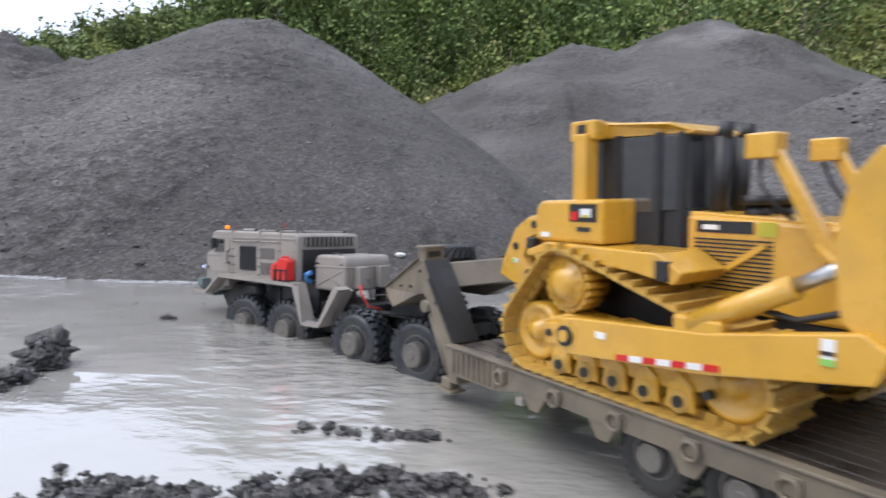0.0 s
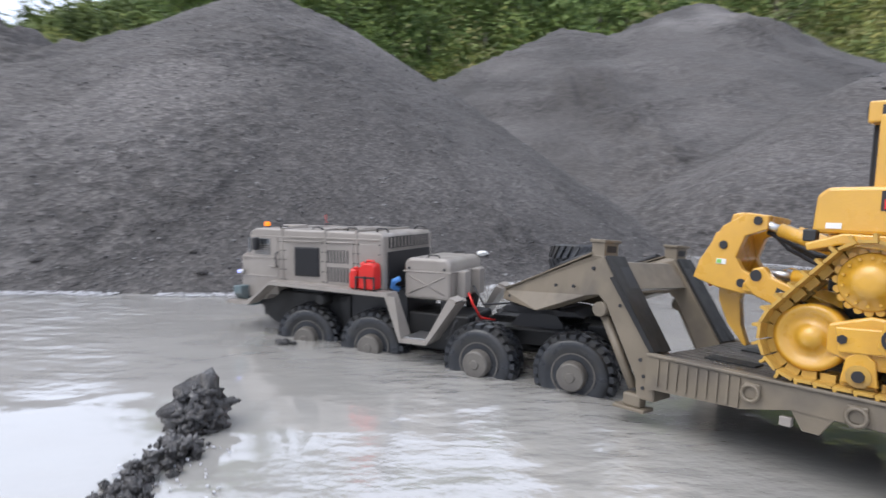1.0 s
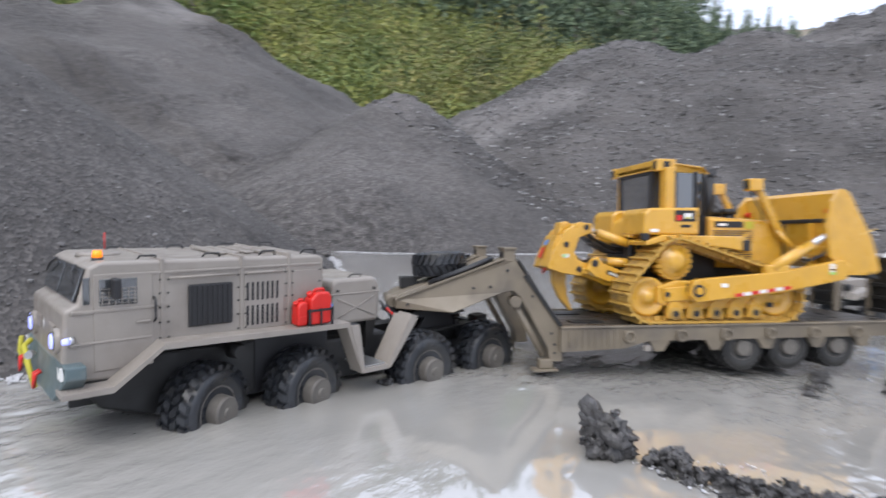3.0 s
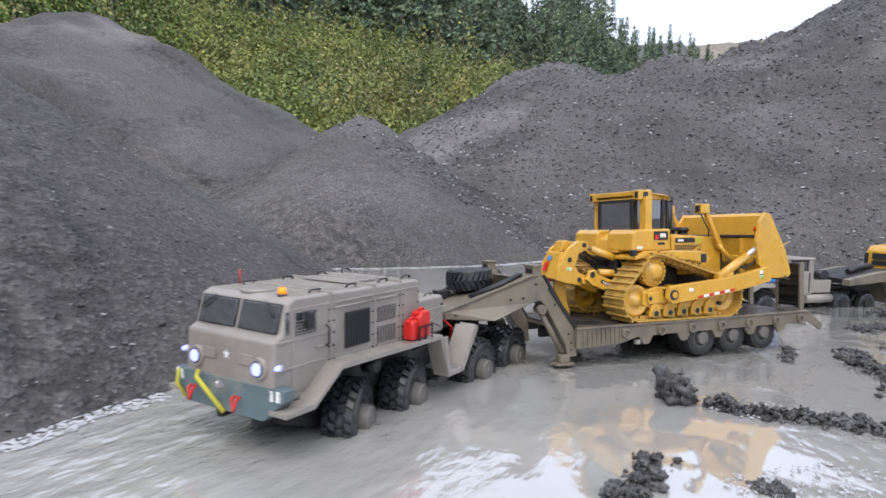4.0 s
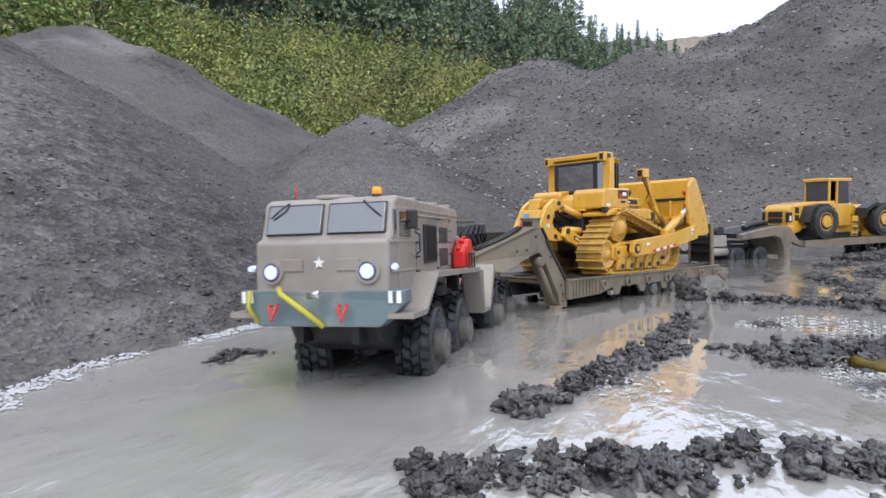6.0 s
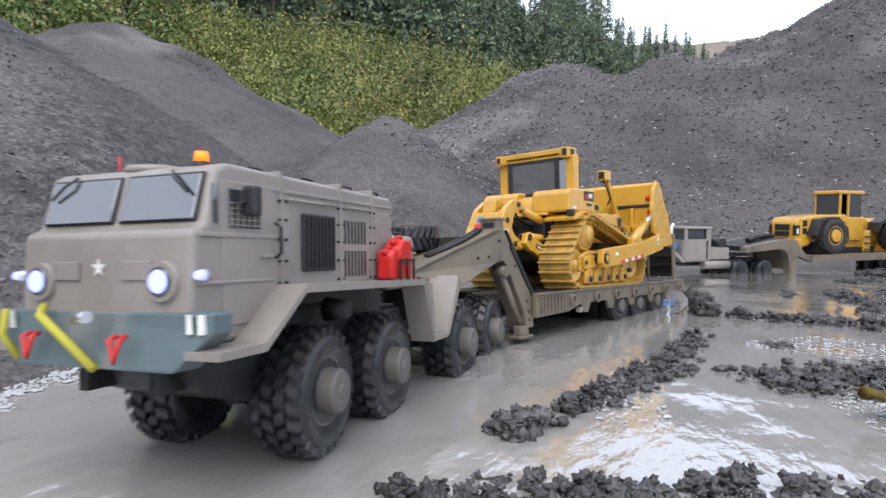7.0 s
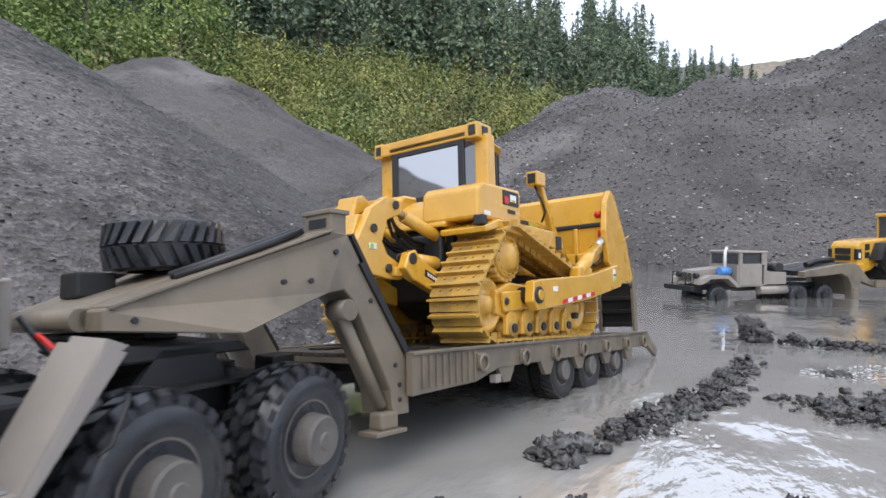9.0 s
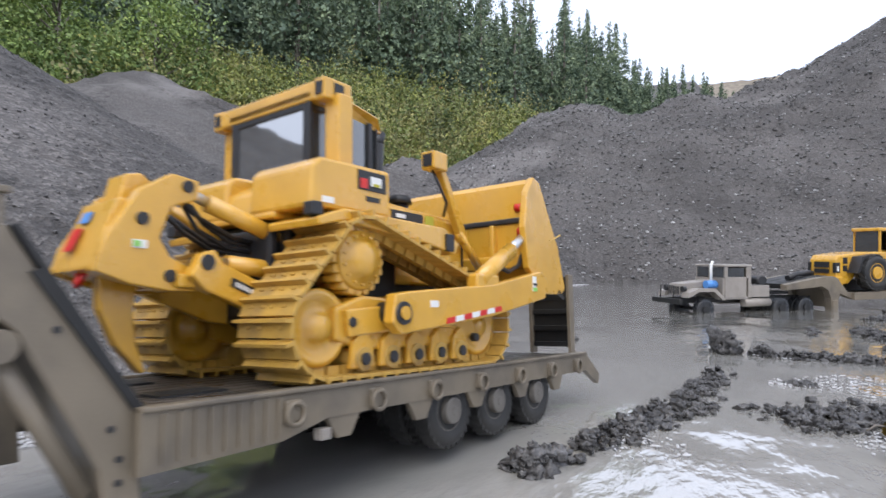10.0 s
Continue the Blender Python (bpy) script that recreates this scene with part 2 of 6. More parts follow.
def tube(points, r, seg=8, bm=None):
    bm = bm or bmesh.new()
    ps = [Vector(p) for p in points]
    loop = (ps[0] - ps[-1]).length < 1e-5
    if loop:
        ps.pop()
    n, rings, u = len(ps), [], None
    for i, p in enumerate(ps):
        a = ps[i - 1] if i or loop else p
        b = ps[(i + 1) % n] if i < n - 1 or loop else p
        t = (b - a).normalized()
        if u is None:
            u = t.orthogonal()
        u = (u - t * u.dot(t)).normalized()
        w = t.cross(u)
        rings.append([bm.verts.new(p + (u * math.cos(q) + w * math.sin(q)) * r) for q in [2 * math.pi * k / seg for k in range(seg)]])
    fs = []
    for i in range(n if loop else n - 1):
        a, b = rings[i], rings[(i + 1) % n]
        for k in range(seg):
            f = bm.faces.new((a[k], a[(k + 1) % seg], b[(k + 1) % seg], b[k]))
            f.smooth = True
            fs.append(f)
    if not loop:
        fs += [bm.faces.new(rings[0]), bm.faces.new(rings[-1])]
    bmesh.ops.recalc_face_normals(bm, faces=fs)
    return bm


def lathe(profile, seg=40, bm=None):
    """Turns (y, r) points round the y axis."""
    bm = bm or bmesh.new()
    rings = [[bm.verts.new((r * math.sin(2 * math.pi * i / seg), y, r * math.cos(2 * math.pi * i / seg))) for i in range(seg)] for y, r in profile]
    fs = []
    for a, b in zip(rings, rings[1:]):
        for i in range(seg):
            f = bm.faces.new((a[i], a[(i + 1) % seg], b[(i + 1) % seg], b[i]))
            f.smooth = True
            fs.append(f)
    for ring in (rings[0], rings[-1]):
        if profile[0][1] > 1e-4:
            fs.append(bm.faces.new(ring))
    bmesh.ops.recalc_face_normals(bm, faces=fs)
    return bm


def tyre(r, w, lugs=22, deep=0.006, rows=2, skew=0.35):
    """A tyre round the y axis, from -w/2 to w/2, with lugs."""
    h, rb = w / 2, r - deep
    bm = lathe([(-h * 0.8, r * 0.5), (-h, r * 0.62), (-h, r * 0.80), (-h * 0.86, rb * 0.95), (-h * 0.6, rb), (h * 0.6, rb), (h * 0.86, rb * 0.95), (h, r * 0.80), (h, r * 0.62), (h * 0.8, r * 0.5)])
    for k in range(rows):
        for i in range(lugs):
            a = 2 * math.pi * (i + 0.5 * (k % 2)) / lugs
            y0 = -h * 0.94 + k * (1.88 * h / rows) + h * 0.03
            y1 = y0 + 1.88 * h / rows - h * 0.1
            da = 2 * math.pi / lugs * 0.30
            sk = skew * 2 * math.pi / lugs * (1 if k % 2 else -1)
            vs = []
            for y, s in ((y0, -sk), (y1, sk)):
                edge = abs(y) > h * 0.8
                for rr, dd in ((rb * (0.9 if edge else 0.97), da * 1.15), (r * (0.955 if edge else 1.0), da)):
                    for q in (-1, 1):
                        t = a + s + q * dd
                        vs.append(bm.verts.new((rr * math.sin(t), y, rr * math.cos(t))))
            for f in ((0, 1, 3, 2), (4, 6, 7, 5), (0, 2, 6, 4), (1, 5, 7, 3), (2, 3, 7, 6)):
                bm.faces.new([vs[j] for j in f])
    bmesh.ops.recalc_face_normals(bm, faces=bm.faces)
    return bm


# ---- terrain ----
CONES = [  # x, y, height, slope
    (-0.8, 4.45, 1.31, 0.62), (-2.3, 4.1, 1.04, 0.55),
    (4.3, 8.8, 2.75, 0.52), (2.6, 9.0, 2.35, 0.52),
    (3.02, 3.88, 1.11, 0.66), (2.68, 3.78, 0.97, 0.66), (2.32, 3.68, 0.78, 0.66), (1.97, 3.58, 0.58, 0.66),
    (7.5, 1.6, 2.5, 0.62), (7.5, 3.2, 2.52, 0.6), (8.2, 0.6, 2.75, 0.64), (9.3, -1.5, 4.0, 0.68),
]


def smooth_max(a, b, k):
    h = np.clip(0.5 + 0.5 * (a - b) / k, 0, 1)
    return b * (1 - h) + a * h + k * h * (1 - h)


def height(x, y):
    x, y = np.asarray(x, float), np.asarray(y, float)
    h = np.full(np.broadcast(x, y).shape, -0.06)
    for cx, cy, top, slope in CONES:
        r = np.hypot(x - cx, y - cy)
        sharp = top < 1.2 and slope > 0.63
        e = 0.05 if sharp else 0.3
        c = top - slope * (np.sqrt(r * r + e * e) - e)
        h = smooth_max(h, c, np.clip(0.04 + 0.25 * np.minimum(h, c), 0.03, 0.05 if sharp else 0.16))
    flat = 0.05 * np.clip((0.55 - y) / 0.5, 0, 1) * np.clip((1.2 - x) / 0.6, 0, 1) + 0.06 * np.clip((-2.3 - x) / 0.5, 0, 1)
    h = h + flat
    s, th = np.hypot(x, y - 1), np.degrees(np.arctan2(y - 1, x))
    w = np.clip((th - 6) / 12, 0, 1) * np.clip((128 - th) / 25, 0, 1)
    hill = 0.285 * np.clip(s - 8.5, 0, 55) * (0.25 + 0.75 * w) * (1 + 0.3 * np.clip((th - 18) / 25, 0, 1) * np.clip((80 - th) / 25, 0, 1))
    hill = hill + 0.36 * np.clip(s - 55, 0, 110) * np.clip((th + 8) / 10, 0, 1) * np.clip((100 - th) / 30, 0, 1)
    return np.maximum(h, np.where(s > 8, hill - 0.06, -9))


def lines(lo, hi, a, b, step, grow):
    core, right, left = list(np.arange(a, b, step)), [], []
    d, x = step, b
    while x < hi:
        right.append(x)
        d *= grow
        x += d
    d, x = step, a - step
    while x > lo:
        left.append(x)
        d *= grow
        x -= d
    return np.array(left[::-1] + core + right)


def rough(x, y):
    """Uneven ground: lumps, slips and ripples."""
    p = Vector((x, y, 0))
    far = min(1.0, max(0.0, (math.hypot(x, y - 1.5) - 1.2) / 4))
    v = noise.fractal(p * 1.3, 1.0, 2.0, 5) * (0.022 + 0.05 * far)
    v += noise.fractal(p * 9, 0.9, 2.0, 4) * (0.006 + 0.012 * far)
    v += (abs(noise.noise(p * 2.3 + Vector((0, 9, 0)))) - 0.2) * 0.045 * far
    t = noise.noise(p * 0.8 + Vector((7, 3, 0)))
    if t > 0.12:
        v += noise.turbulence(p * 5, 4, True) * 0.24 * (t - 0.12) * (0.3 + far)
    return v


def sheet(name, X, Y, Z, material):
    nx, ny = X.shape
    i = np.arange(nx * ny).reshape(nx, ny)
    faces = np.stack([i[:-1, :-1], i[1:, :-1], i[1:, 1:], i[:-1, 1:]], -1).reshape(-1, 4)
    me = bpy.data.meshes.new(name)
    me.from_pydata(np.stack([X, Y, Z], -1).reshape(-1, 3).tolist(), [], faces.tolist())
    me.materials.append(material)
    me.polygons.foreach_set("use_smooth", [True] * len(me.polygons))
    return new(name, me)


def terrain():
    xs, ys = lines(-300, 300, -3, 4.4, 0.022, 1.055), lines(-300, 300, 0.3, 4.4, 0.022, 1.055)
    X, Y = np.meshgrid(xs, ys, indexing="ij")
    Z = height(X, Y)
    near = np.argwhere((np.hypot(X, Y) < 30) & (Z > -0.05))
    for i, j in near:
        Z[i, j] += rough(X[i, j], Y[i, j])
    return tagged(sheet("ground", X, Y, Z, GRAVEL), "dark grey gravel heaps round a flooded muddy pit", "ground", kind="structure")


terrain()


def pond():
    xs, ys = np.linspace(-4, 4.6, 160), np.linspace(-0.6, 3.4, 90)
    X, Y = np.meshgrid(xs, ys, indexing="ij")
    Z = -0.006 + np.vectorize(lambda x, y: 0.0016 * noise.noise(Vector((x * 7, y * 12, 0))))(X, Y)
    return tagged(sheet("water", X, Y, Z, WATER), "opaque grey-brown rippled puddle water", "water", kind="structure")


pond()


# ---- the eight-wheeled truck: x ahead, z from the hubs ----
def wheel(parent, m, shared, r, w, side, hub_mat, rubber, lugs=22, deep=0.006, cap=0.012, rows=2):
    """A tyre with its rim, the rim's outer face on the given side; alike wheels share their meshes."""
    key = (r, w, side, hub_mat.name)
    if key in shared:
        t0, rim0 = shared[key]
        t = again(t0, parent, m)
        again(rim0, t, Matrix())
        return t
    t = part("wheel", tyre(r, w, lugs, deep, rows, 0.13 if rows == 4 else 0.35), rubber, parent)
    h = w / 2
    prof = [(-h * 0.7, r * 0.54), (h * 0.55, r * 0.54), (h * 0.84, r * 0.53), (h * 0.84, r * 0.49), (h * 0.5, r * 0.46), (h * 0.5, r * 0.36), (h + cap * 0.8, r * 0.33), (h + cap, r * 0.30), (h + cap, r * 0.12), (h + cap * 1.15, r * 0.1), (h + cap * 1.15, 0.0005)]
    bm = lathe([(y * side, q) for y, q in prof], 32)
    for i in range(10):
        a = 2 * math.pi * i / 10
        cyl((r * 0.41 * math.sin(a), side * h * 0.6, r * 0.41 * math.cos(a)), (r * 0.41 * math.sin(a), side * (h * 0.6 + 0.003), r * 0.41 * math.cos(a)), r * 0.025, seg=6, bm=bm)
    bmesh.ops.recalc_face_normals(bm, faces=bm.faces)
    for f in bm.faces:
        f.smooth = False
    rim = part("rim", bm, hub_mat, t, "mud-caked sand-coloured hub")
    t.matrix_basis = m
    shared[key] = (t, rim)
    return t


MESHES = {}
AXLES = (0.4385, 0.2925, 0.076, -0.076)
truck = tagged(new("military_truck"), "sand-coloured eight-wheeled military truck with red jerrycans, wading", "truck")
truck_wheels = []


def build_truck():
    T = truck
    body = prism([(0.268, 0.098), (0.268, 0.2), (0.275, 0.206), (0.565, 0.210), (0.578, 0.203), (0.589, 0.155), (0.603, 0.148), (0.605, 0.085), (0.600, 0.066), (0.545, 0.062), (0.505, 0.098)], -0.088, 0.088)
    bev(body, 0.010, 4, 20)
    for f in body.faces:
        f.smooth = f.calc_area() < 0.0006
    part("body", body, SAND, T)
    # roof edges, seams, panels
    for x in (0.497, 0.395, 0.325):
        part("seam_rib", box(x - 0.0025, x + 0.0025, -0.0895, 0.0895, 0.1, 0.2115, w=0.001), SAND, T)
    for s in (-1, 1):
        part("roof_trim", box(0.275, 0.56, s * 0.0875 - 0.002, s * 0.0875 + 0.002, 0.19, 0.194, w=0.001), SAND, T)
        part("belt_trim", box(0.505, 0.596, s * 0.0885 - 0.002, s * 0.0885 + 0.002, 0.144, 0.148, w=0.001), SAND, T)
        part("belt_trim", box(0.51, 0.598, s * 0.0885 - 0.002, s * 0.0885 + 0.002, 0.108, 0.111, w=0.001), SAND, T)
        door = part("door", box(0.508, 0.573, s * 0.0872, s * 0.0894, 0.075, 0.194, w=0.002), SAND, T)
        part("door_handle", box(0.512, 0.528, s * 0.0905 - 0.002, s * 0.0905 + 0.002, 0.128, 0.131, w=0.001), SAND, door)
        part("grab_rail", tube([(0.507, s * 0.09, 0.128), (0.507, s * 0.096, 0.132), (0.507, s * 0.096, 0.155), (0.507, s * 0.09, 0.159)], 0.0015, 6), BLACK, door)
        win = part("side_window", box(0.526, 0.567, s * 0.089, s * 0.0902, 0.152, 0.187, w=0.0015), GLASS, door)
        for i in range(6):
            part("guard_bar", box(0.5285 + i * 0.007, 0.5293 + i * 0.007, s * 0.0902, s * 0.0915, 0.153, 0.175), SAND, win)
        for i in range(5):
            part("guard_bar", box(0.527, 0.566, s * 0.0903, s * 0.0912, 0.1545 + i * 0.0048, 0.1553 + i * 0.0048), SAND, win)
        part("quarter_window", box(0.5765, 0.5835, s * 0.0875, s * 0.089, 0.155, 0.190, w=0.0015), GLASS, T)
        panel = part("side_panel", box(0.332, 0.392, s * 0.0872, s * 0.0892, 0.102, 0.186, w=0.0015), SAND, T)
        for r0 in (0.108, 0.142):
            for i in range(7):
                x = 0.342 + i * 0.0072
                part("louvre", box(x, x + 0.0034, s * 0.0893, s * 0.0900, r0, r0 + 0.027, w=0.001), BLACK, panel)
        rad = part("radiator_screen", box(0.408, 0.466, s * 0.0874, s * 0.0915, 0.115, 0.172, w=0.003), BLACK, T, "black ribbed radiator screen")
        for i in range(8):
            part("screen_rib", box(0.413 + i * 0.0066, 0.4155 + i * 0.0066, s * 0.0915, s * 0.0928, 0.118, 0.169), BLACK, rad)
        part("rear_panel", box(0.274, 0.32, s * 0.0872, s * 0.0888, 0.102, 0.183, w=0.0015), SAND, T)
        for x0, x1 in ((0.402, 0.49), (0.336, 0.388)):
            part("hinge_rod", tube([(x0, s * 0.0915, 0.184), (x1, s * 0.0915, 0.184)], 0.0016, 6), SAND, T)
        for x in (0.5, 0.49, 0.4, 0.39, 0.33, 0.32, 0.276):
            bm = bmesh.new()
            for k in range(5):
                cyl((x, s * 0.088, 0.106 + k * 0.019), (x, s * 0.0905, 0.106 + k * 0.019), 0.0013, seg=6, bm=bm)
            part("seam_strip", bm, IRON, T)
        for x in (0.52, 0.44, 0.36, 0.295):
            part("roof_handle", tube([(x, s * 0.066, 0.207), (x - 0.003, s * 0.07, 0.214), (x - 0.021, s * 0.07, 0.214), (x - 0.024, s * 0.066, 0.207)], 0.0016, 6), BLACK, T)
        # mudguard: front step, slope, running board, stirrup step
        guard = [(0.612, 0.062), (0.612, 0.056), (0.560, 0.056), (0.505, 0.098), (0.246, 0.093), (0.218, 0.019), (0.166, 0.019), (0.122, 0.094), (0.117, 0.091), (0.110, 0.096),
                 (0.124, 0.101), (0.169, 0.026), (0.213, 0.026), (0.241, 0.100), (0.503, 0.105), (0.560, 0.063)]
        part("mudguard", prism(guard, s * 0.088, s * 0.120), SAND, T)
        part("tread_plate", box(0.171, 0.211, s * 0.06, s * 0.114, 0.0265, 0.0285), SILVER, T)
        part("side_skirt", prism([(0.241, 0.095), (0.218, 0.021), (0.213, 0.021), (0.225, 0.095)], s * 0.117, s * 0.1215), SAND, T)
        part("side_skirt", prism([(0.126, 0.097), (0.169, 0.021), (0.164, 0.021), (0.112, 0.092)], s * 0.078, s * 0.1215), SAND, T)
        part("step_handle", tube([(0.128, s * 0.1195, 0.035), (0.121, s * 0.1235, 0.04), (0.112, s * 0.1235, 0.062), (0.109, s * 0.1195, 0.067)], 0.0016, 6), BLACK, T)
        # lamps
        lamp = part("headlamp", cyl((0.598, s * 0.063, 0.1115), (0.609, s * 0.063, 0.1115), 0.0155, 0.0148, 24), SAND, T)
        part("lens", cyl((0.6085, s * 0.063, 0.1115), (0.6105, s * 0.063, 0.1115), 0.0118, 0.0105, 24), GLASS, lamp)
        part("led", cyl((0.610, s * 0.063, 0.1115), (0.6118, s * 0.063, 0.1115), 0.0092, 0.008, 16), LED, lamp, "blue-white glowing lamp")
        side = part("marker_lamp", cyl((0.594, s * 0.0915, 0.116), (0.6, s * 0.0945, 0.116), 0.0045, seg=14), SILVER, T)
        part("led", cyl((0.6, s * 0.0945, 0.116), (0.606, s * 0.0945, 0.116), 0.004, 0.003, 14), LED, side, "blue-white glowing lamp")
        if s > 0:
            mirror = part("mirror_arm", tube([(0.565, 0.089, 0.172), (0.557, 0.1, 0.175)], 0.0013, 6), BLACK, T)
            part("mirror", box(0.547, 0.557, 0.094, 0.108, 0.162, 0.19, w=0.003), BLACK, mirror)
        # windscreens and wipers
        q = [(0.5905, 0.159), (0.5925, 0.159), (0.5818, 0.199), (0.5798, 0.199)]
        part("windscreen_seal", prism([(x - 0.0015, z + (0.002 if z > 0.18 else -0.002)) for x, z in q], s * 0.003 if s > 0 else -0.080, s * 0.080 if s > 0 else -0.003, w=0.001), BLACK, T)
        part("windscreen", prism(q, min(s * 0.005, s * 0.078), max(s * 0.005, s * 0.078), w=0.0006), SCREEN, T, "tinted windscreen pane")
        part("wiper", tube([(0.582, s * 0.05, 0.203), (0.588, s * 0.058, 0.195), (0.5895, s * 0.072, 0.182)], 0.0014, 6), BLACK, T)
        part("front_vent", box(0.6035, 0.6062, min(s * 0.022, s * 0.052), max(s * 0.022, s * 0.052), 0.112, 0.127, w=0.001), SAND, T)
    star = bmesh.new()
    ring = [star.verts.new((0.6065, (0.008 if i % 2 == 0 else 0.0033) * math.sin(i * math.pi / 5), 0.122 + (0.008 if i % 2 == 0 else 0.0033) * math.cos(i * math.pi / 5))) for i in range(10)]
    f = star.faces.new(ring)
    bmesh.ops.solidify(star, geom=[f], thickness=-0.0015)
    part("star_badge", star, WHITE, T, "small white star badge")
    bea = part("beacon_base", cyl((0.561, 0.059, 0.206), (0.561, 0.059, 0.213), 0.0065, seg=16), BLACK, T)
    part("beacon", cyl((0.561, 0.059, 0.213), (0.561, 0.059, 0.2225), 0.006, 0.005, 16), AMBER, bea, "orange warning beacon")
    part("roof_hatch", cyl((0.545, -0.005, 0.208), (0.545, -0.005, 0.2145), 0.026, 0.024, 28), SAND, T)
    part("antenna", cyl((0.52, -0.075, 0.208), (0.52, -0.075, 0.236), 0.001, seg=6), RED, T)
    for k in range(4):
        part("roof_vent", box(0.40 - k * 0.02, 0.412 - k * 0.02, -0.05, 0.05, 0.209, 0.2125, w=0.001), SAND, T)
    # back of the body
    part("rear_grille", box(0.2655, 0.269, -0.07, 0.07, 0.175, 0.198), BLACK, T)
    for i in range(12):
        part("grille_bar", box(0.264, 0.266, -0.068 + i * 0.0122, -0.065 + i * 0.0122, 0.176, 0.197), SAND, T)
    part("rear_opening", box(0.2655, 0.2685, -0.075, 0.075, 0.102, 0.168), BLACK, T)
    # tool box behind
    bx = prism([(0.149, 0.085), (0.149, 0.146), (0.157, 0.158), (0.232, 0.158), (0.24, 0.148), (0.24, 0.085)], -0.076, 0.076, w=0.008, seg=3)
    for f in bx.faces:
        f.smooth = f.calc_area() < 0.0003
    box_ = part("engine_box", bx, SAND, T)
    part("lid_seam", box(0.1475, 0.2415, -0.0775, 0.0775, 0.132, 0.1345, w=0.001), SAND, box_)
    for s in (-1, 1):
        for a, b in (((0.16, 0.095), (0.229, 0.126)), ((0.16, 0.126), (0.229, 0.095))):
            part("cross_rib", tube([(a[0], s * 0.0765, a[1]), (b[0], s * 0.0765, b[1])], 0.0012, 6), SAND, box_)
        for x in (0.16, 0.229):
            part("lid_bolt", cyl((x, s * 0.075, 0.139), (x, s * 0.0785, 0.139), 0.0022, seg=8), BLACK, box_)
        part("lid_handle", tube([(0.176, s * 0.06, 0.157), (0.179, s * 0.062, 0.163), (0.197, s * 0.062, 0.163), (0.2, s * 0.06, 0.157)], 0.0015, 6), BLACK, box_)
        part("box_bracket", prism([(0.15, 0.085), (0.17, 0.085), (0.17, 0.04), (0.16, 0.04)], s * 0.05 - 0.01, s * 0.05 + 0.01), IRON, box_)
    for y in (-0.03, 0.03):
        part("exhaust_box", box(0.132, 0.1495, y - 0.012, y + 0.012, 0.09, 0.135, w=0.002), SAND, box_)
    part("coolant_hose", tube([(0.245, 0.07, 0.12), (0.255, 0.075, 0.115), (0.262, 0.07, 0.105), (0.255, 0.06, 0.098)], 0.005, 10), BLUE, T)
    # bumper
    bm = bmesh.new()
    pts = [(0.1175, 0.089), (0.1175, 0.074), (0.085, 0.046), (-0.085, 0.046), (-0.1175, 0.074), (-0.1175, 0.089)]
    a = [bm.verts.new((0.618 - 0.25 * max(0, abs(y) - 0.07), y, z)) for y, z in pts]
    b = [bm.verts.new((0.585, y, z)) for y, z in pts]
    bm.faces.new(a)
    bm.faces.new(b[::-1])
    for i in range(6):
        bm.faces.new((a[i], b[i], b[(i + 1) % 6], a[(i + 1) % 6]))
    bp = part("bumper", bev(bm, 0.002), BUMPER, T, "blue-grey steel front bumper")
    for s in (-1, 1):
        for k in range(2):
            y = s * (0.098 + k * 0.011)
            part("corner_stripe", prism([(0.6135 - 0.25 * (abs(y) - 0.07) + 0.004, 0.088), (0.6115 - 0.25 * (abs(y) - 0.07) + 0.004, 0.074), (0.610, 0.074), (0.610, 0.088)], y - 0.0028, y + 0.0028), WHITE, bp)
    for y, m_ in ((0.035, RED), (-0.055, RED)):
        part("shackle", tube([(0.617, y - 0.004, 0.072), (0.623, y - 0.005, 0.07), (0.624, y, 0.054), (0.623, y + 0.005, 0.07), (0.617, y + 0.004, 0.072)], 0.0022, 8), m_, bp, "red tow shackle")
    part("winch_rope", tube([(0.612, -0.052, 0.092), (0.6205, -0.045, 0.086), (0.6208, -0.015, 0.066), (0.619, 0.010, 0.047)], 0.0034, 8), STRAP, bp, "yellow webbing strap")
    part("winch_rope", tube([(0.617, -0.088, 0.09), (0.619, -0.09, 0.07), (0.612, -0.08, 0.05)], 0.0028, 8), STRAP, bp, "yellow webbing strap")
    part("winch_hook", cyl((0.619, -0.008, 0.084), (0.625, 0.01, 0.086), 0.0045, seg=12), SILVER, bp)
    # chassis
    fr = part("chassis_frame", box(-0.135, 0.59, 0.032, 0.042, 0.022, 0.048, w=0.001), IRON, T)
    part("rail", box(-0.135, 0.59, -0.042, -0.032, 0.022, 0.048, w=0.001), IRON, fr)
    for x in (-0.125, -0.03, 0.03, 0.13, 0.2, 0.35, 0.55):
        part("cross_member", box(x - 0.008, x + 0.008, -0.04, 0.04, 0.025, 0.045), IRON, fr)
    part("front_belly", prism([(0.585, 0.055), (0.56, 0.02), (0.5, 0.0), (0.36, 0.005), (0.36, 0.08), (0.585, 0.08)], -0.06, 0.06, w=0.004), IRON, fr)
    # block under the body, painted black for the shade between the wheels
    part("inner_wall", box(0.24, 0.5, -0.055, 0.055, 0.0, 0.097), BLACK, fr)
    part("gearbox", box(0.12, 0.24, -0.05, 0.05, -0.005, 0.06, w=0.004), IRON, fr)
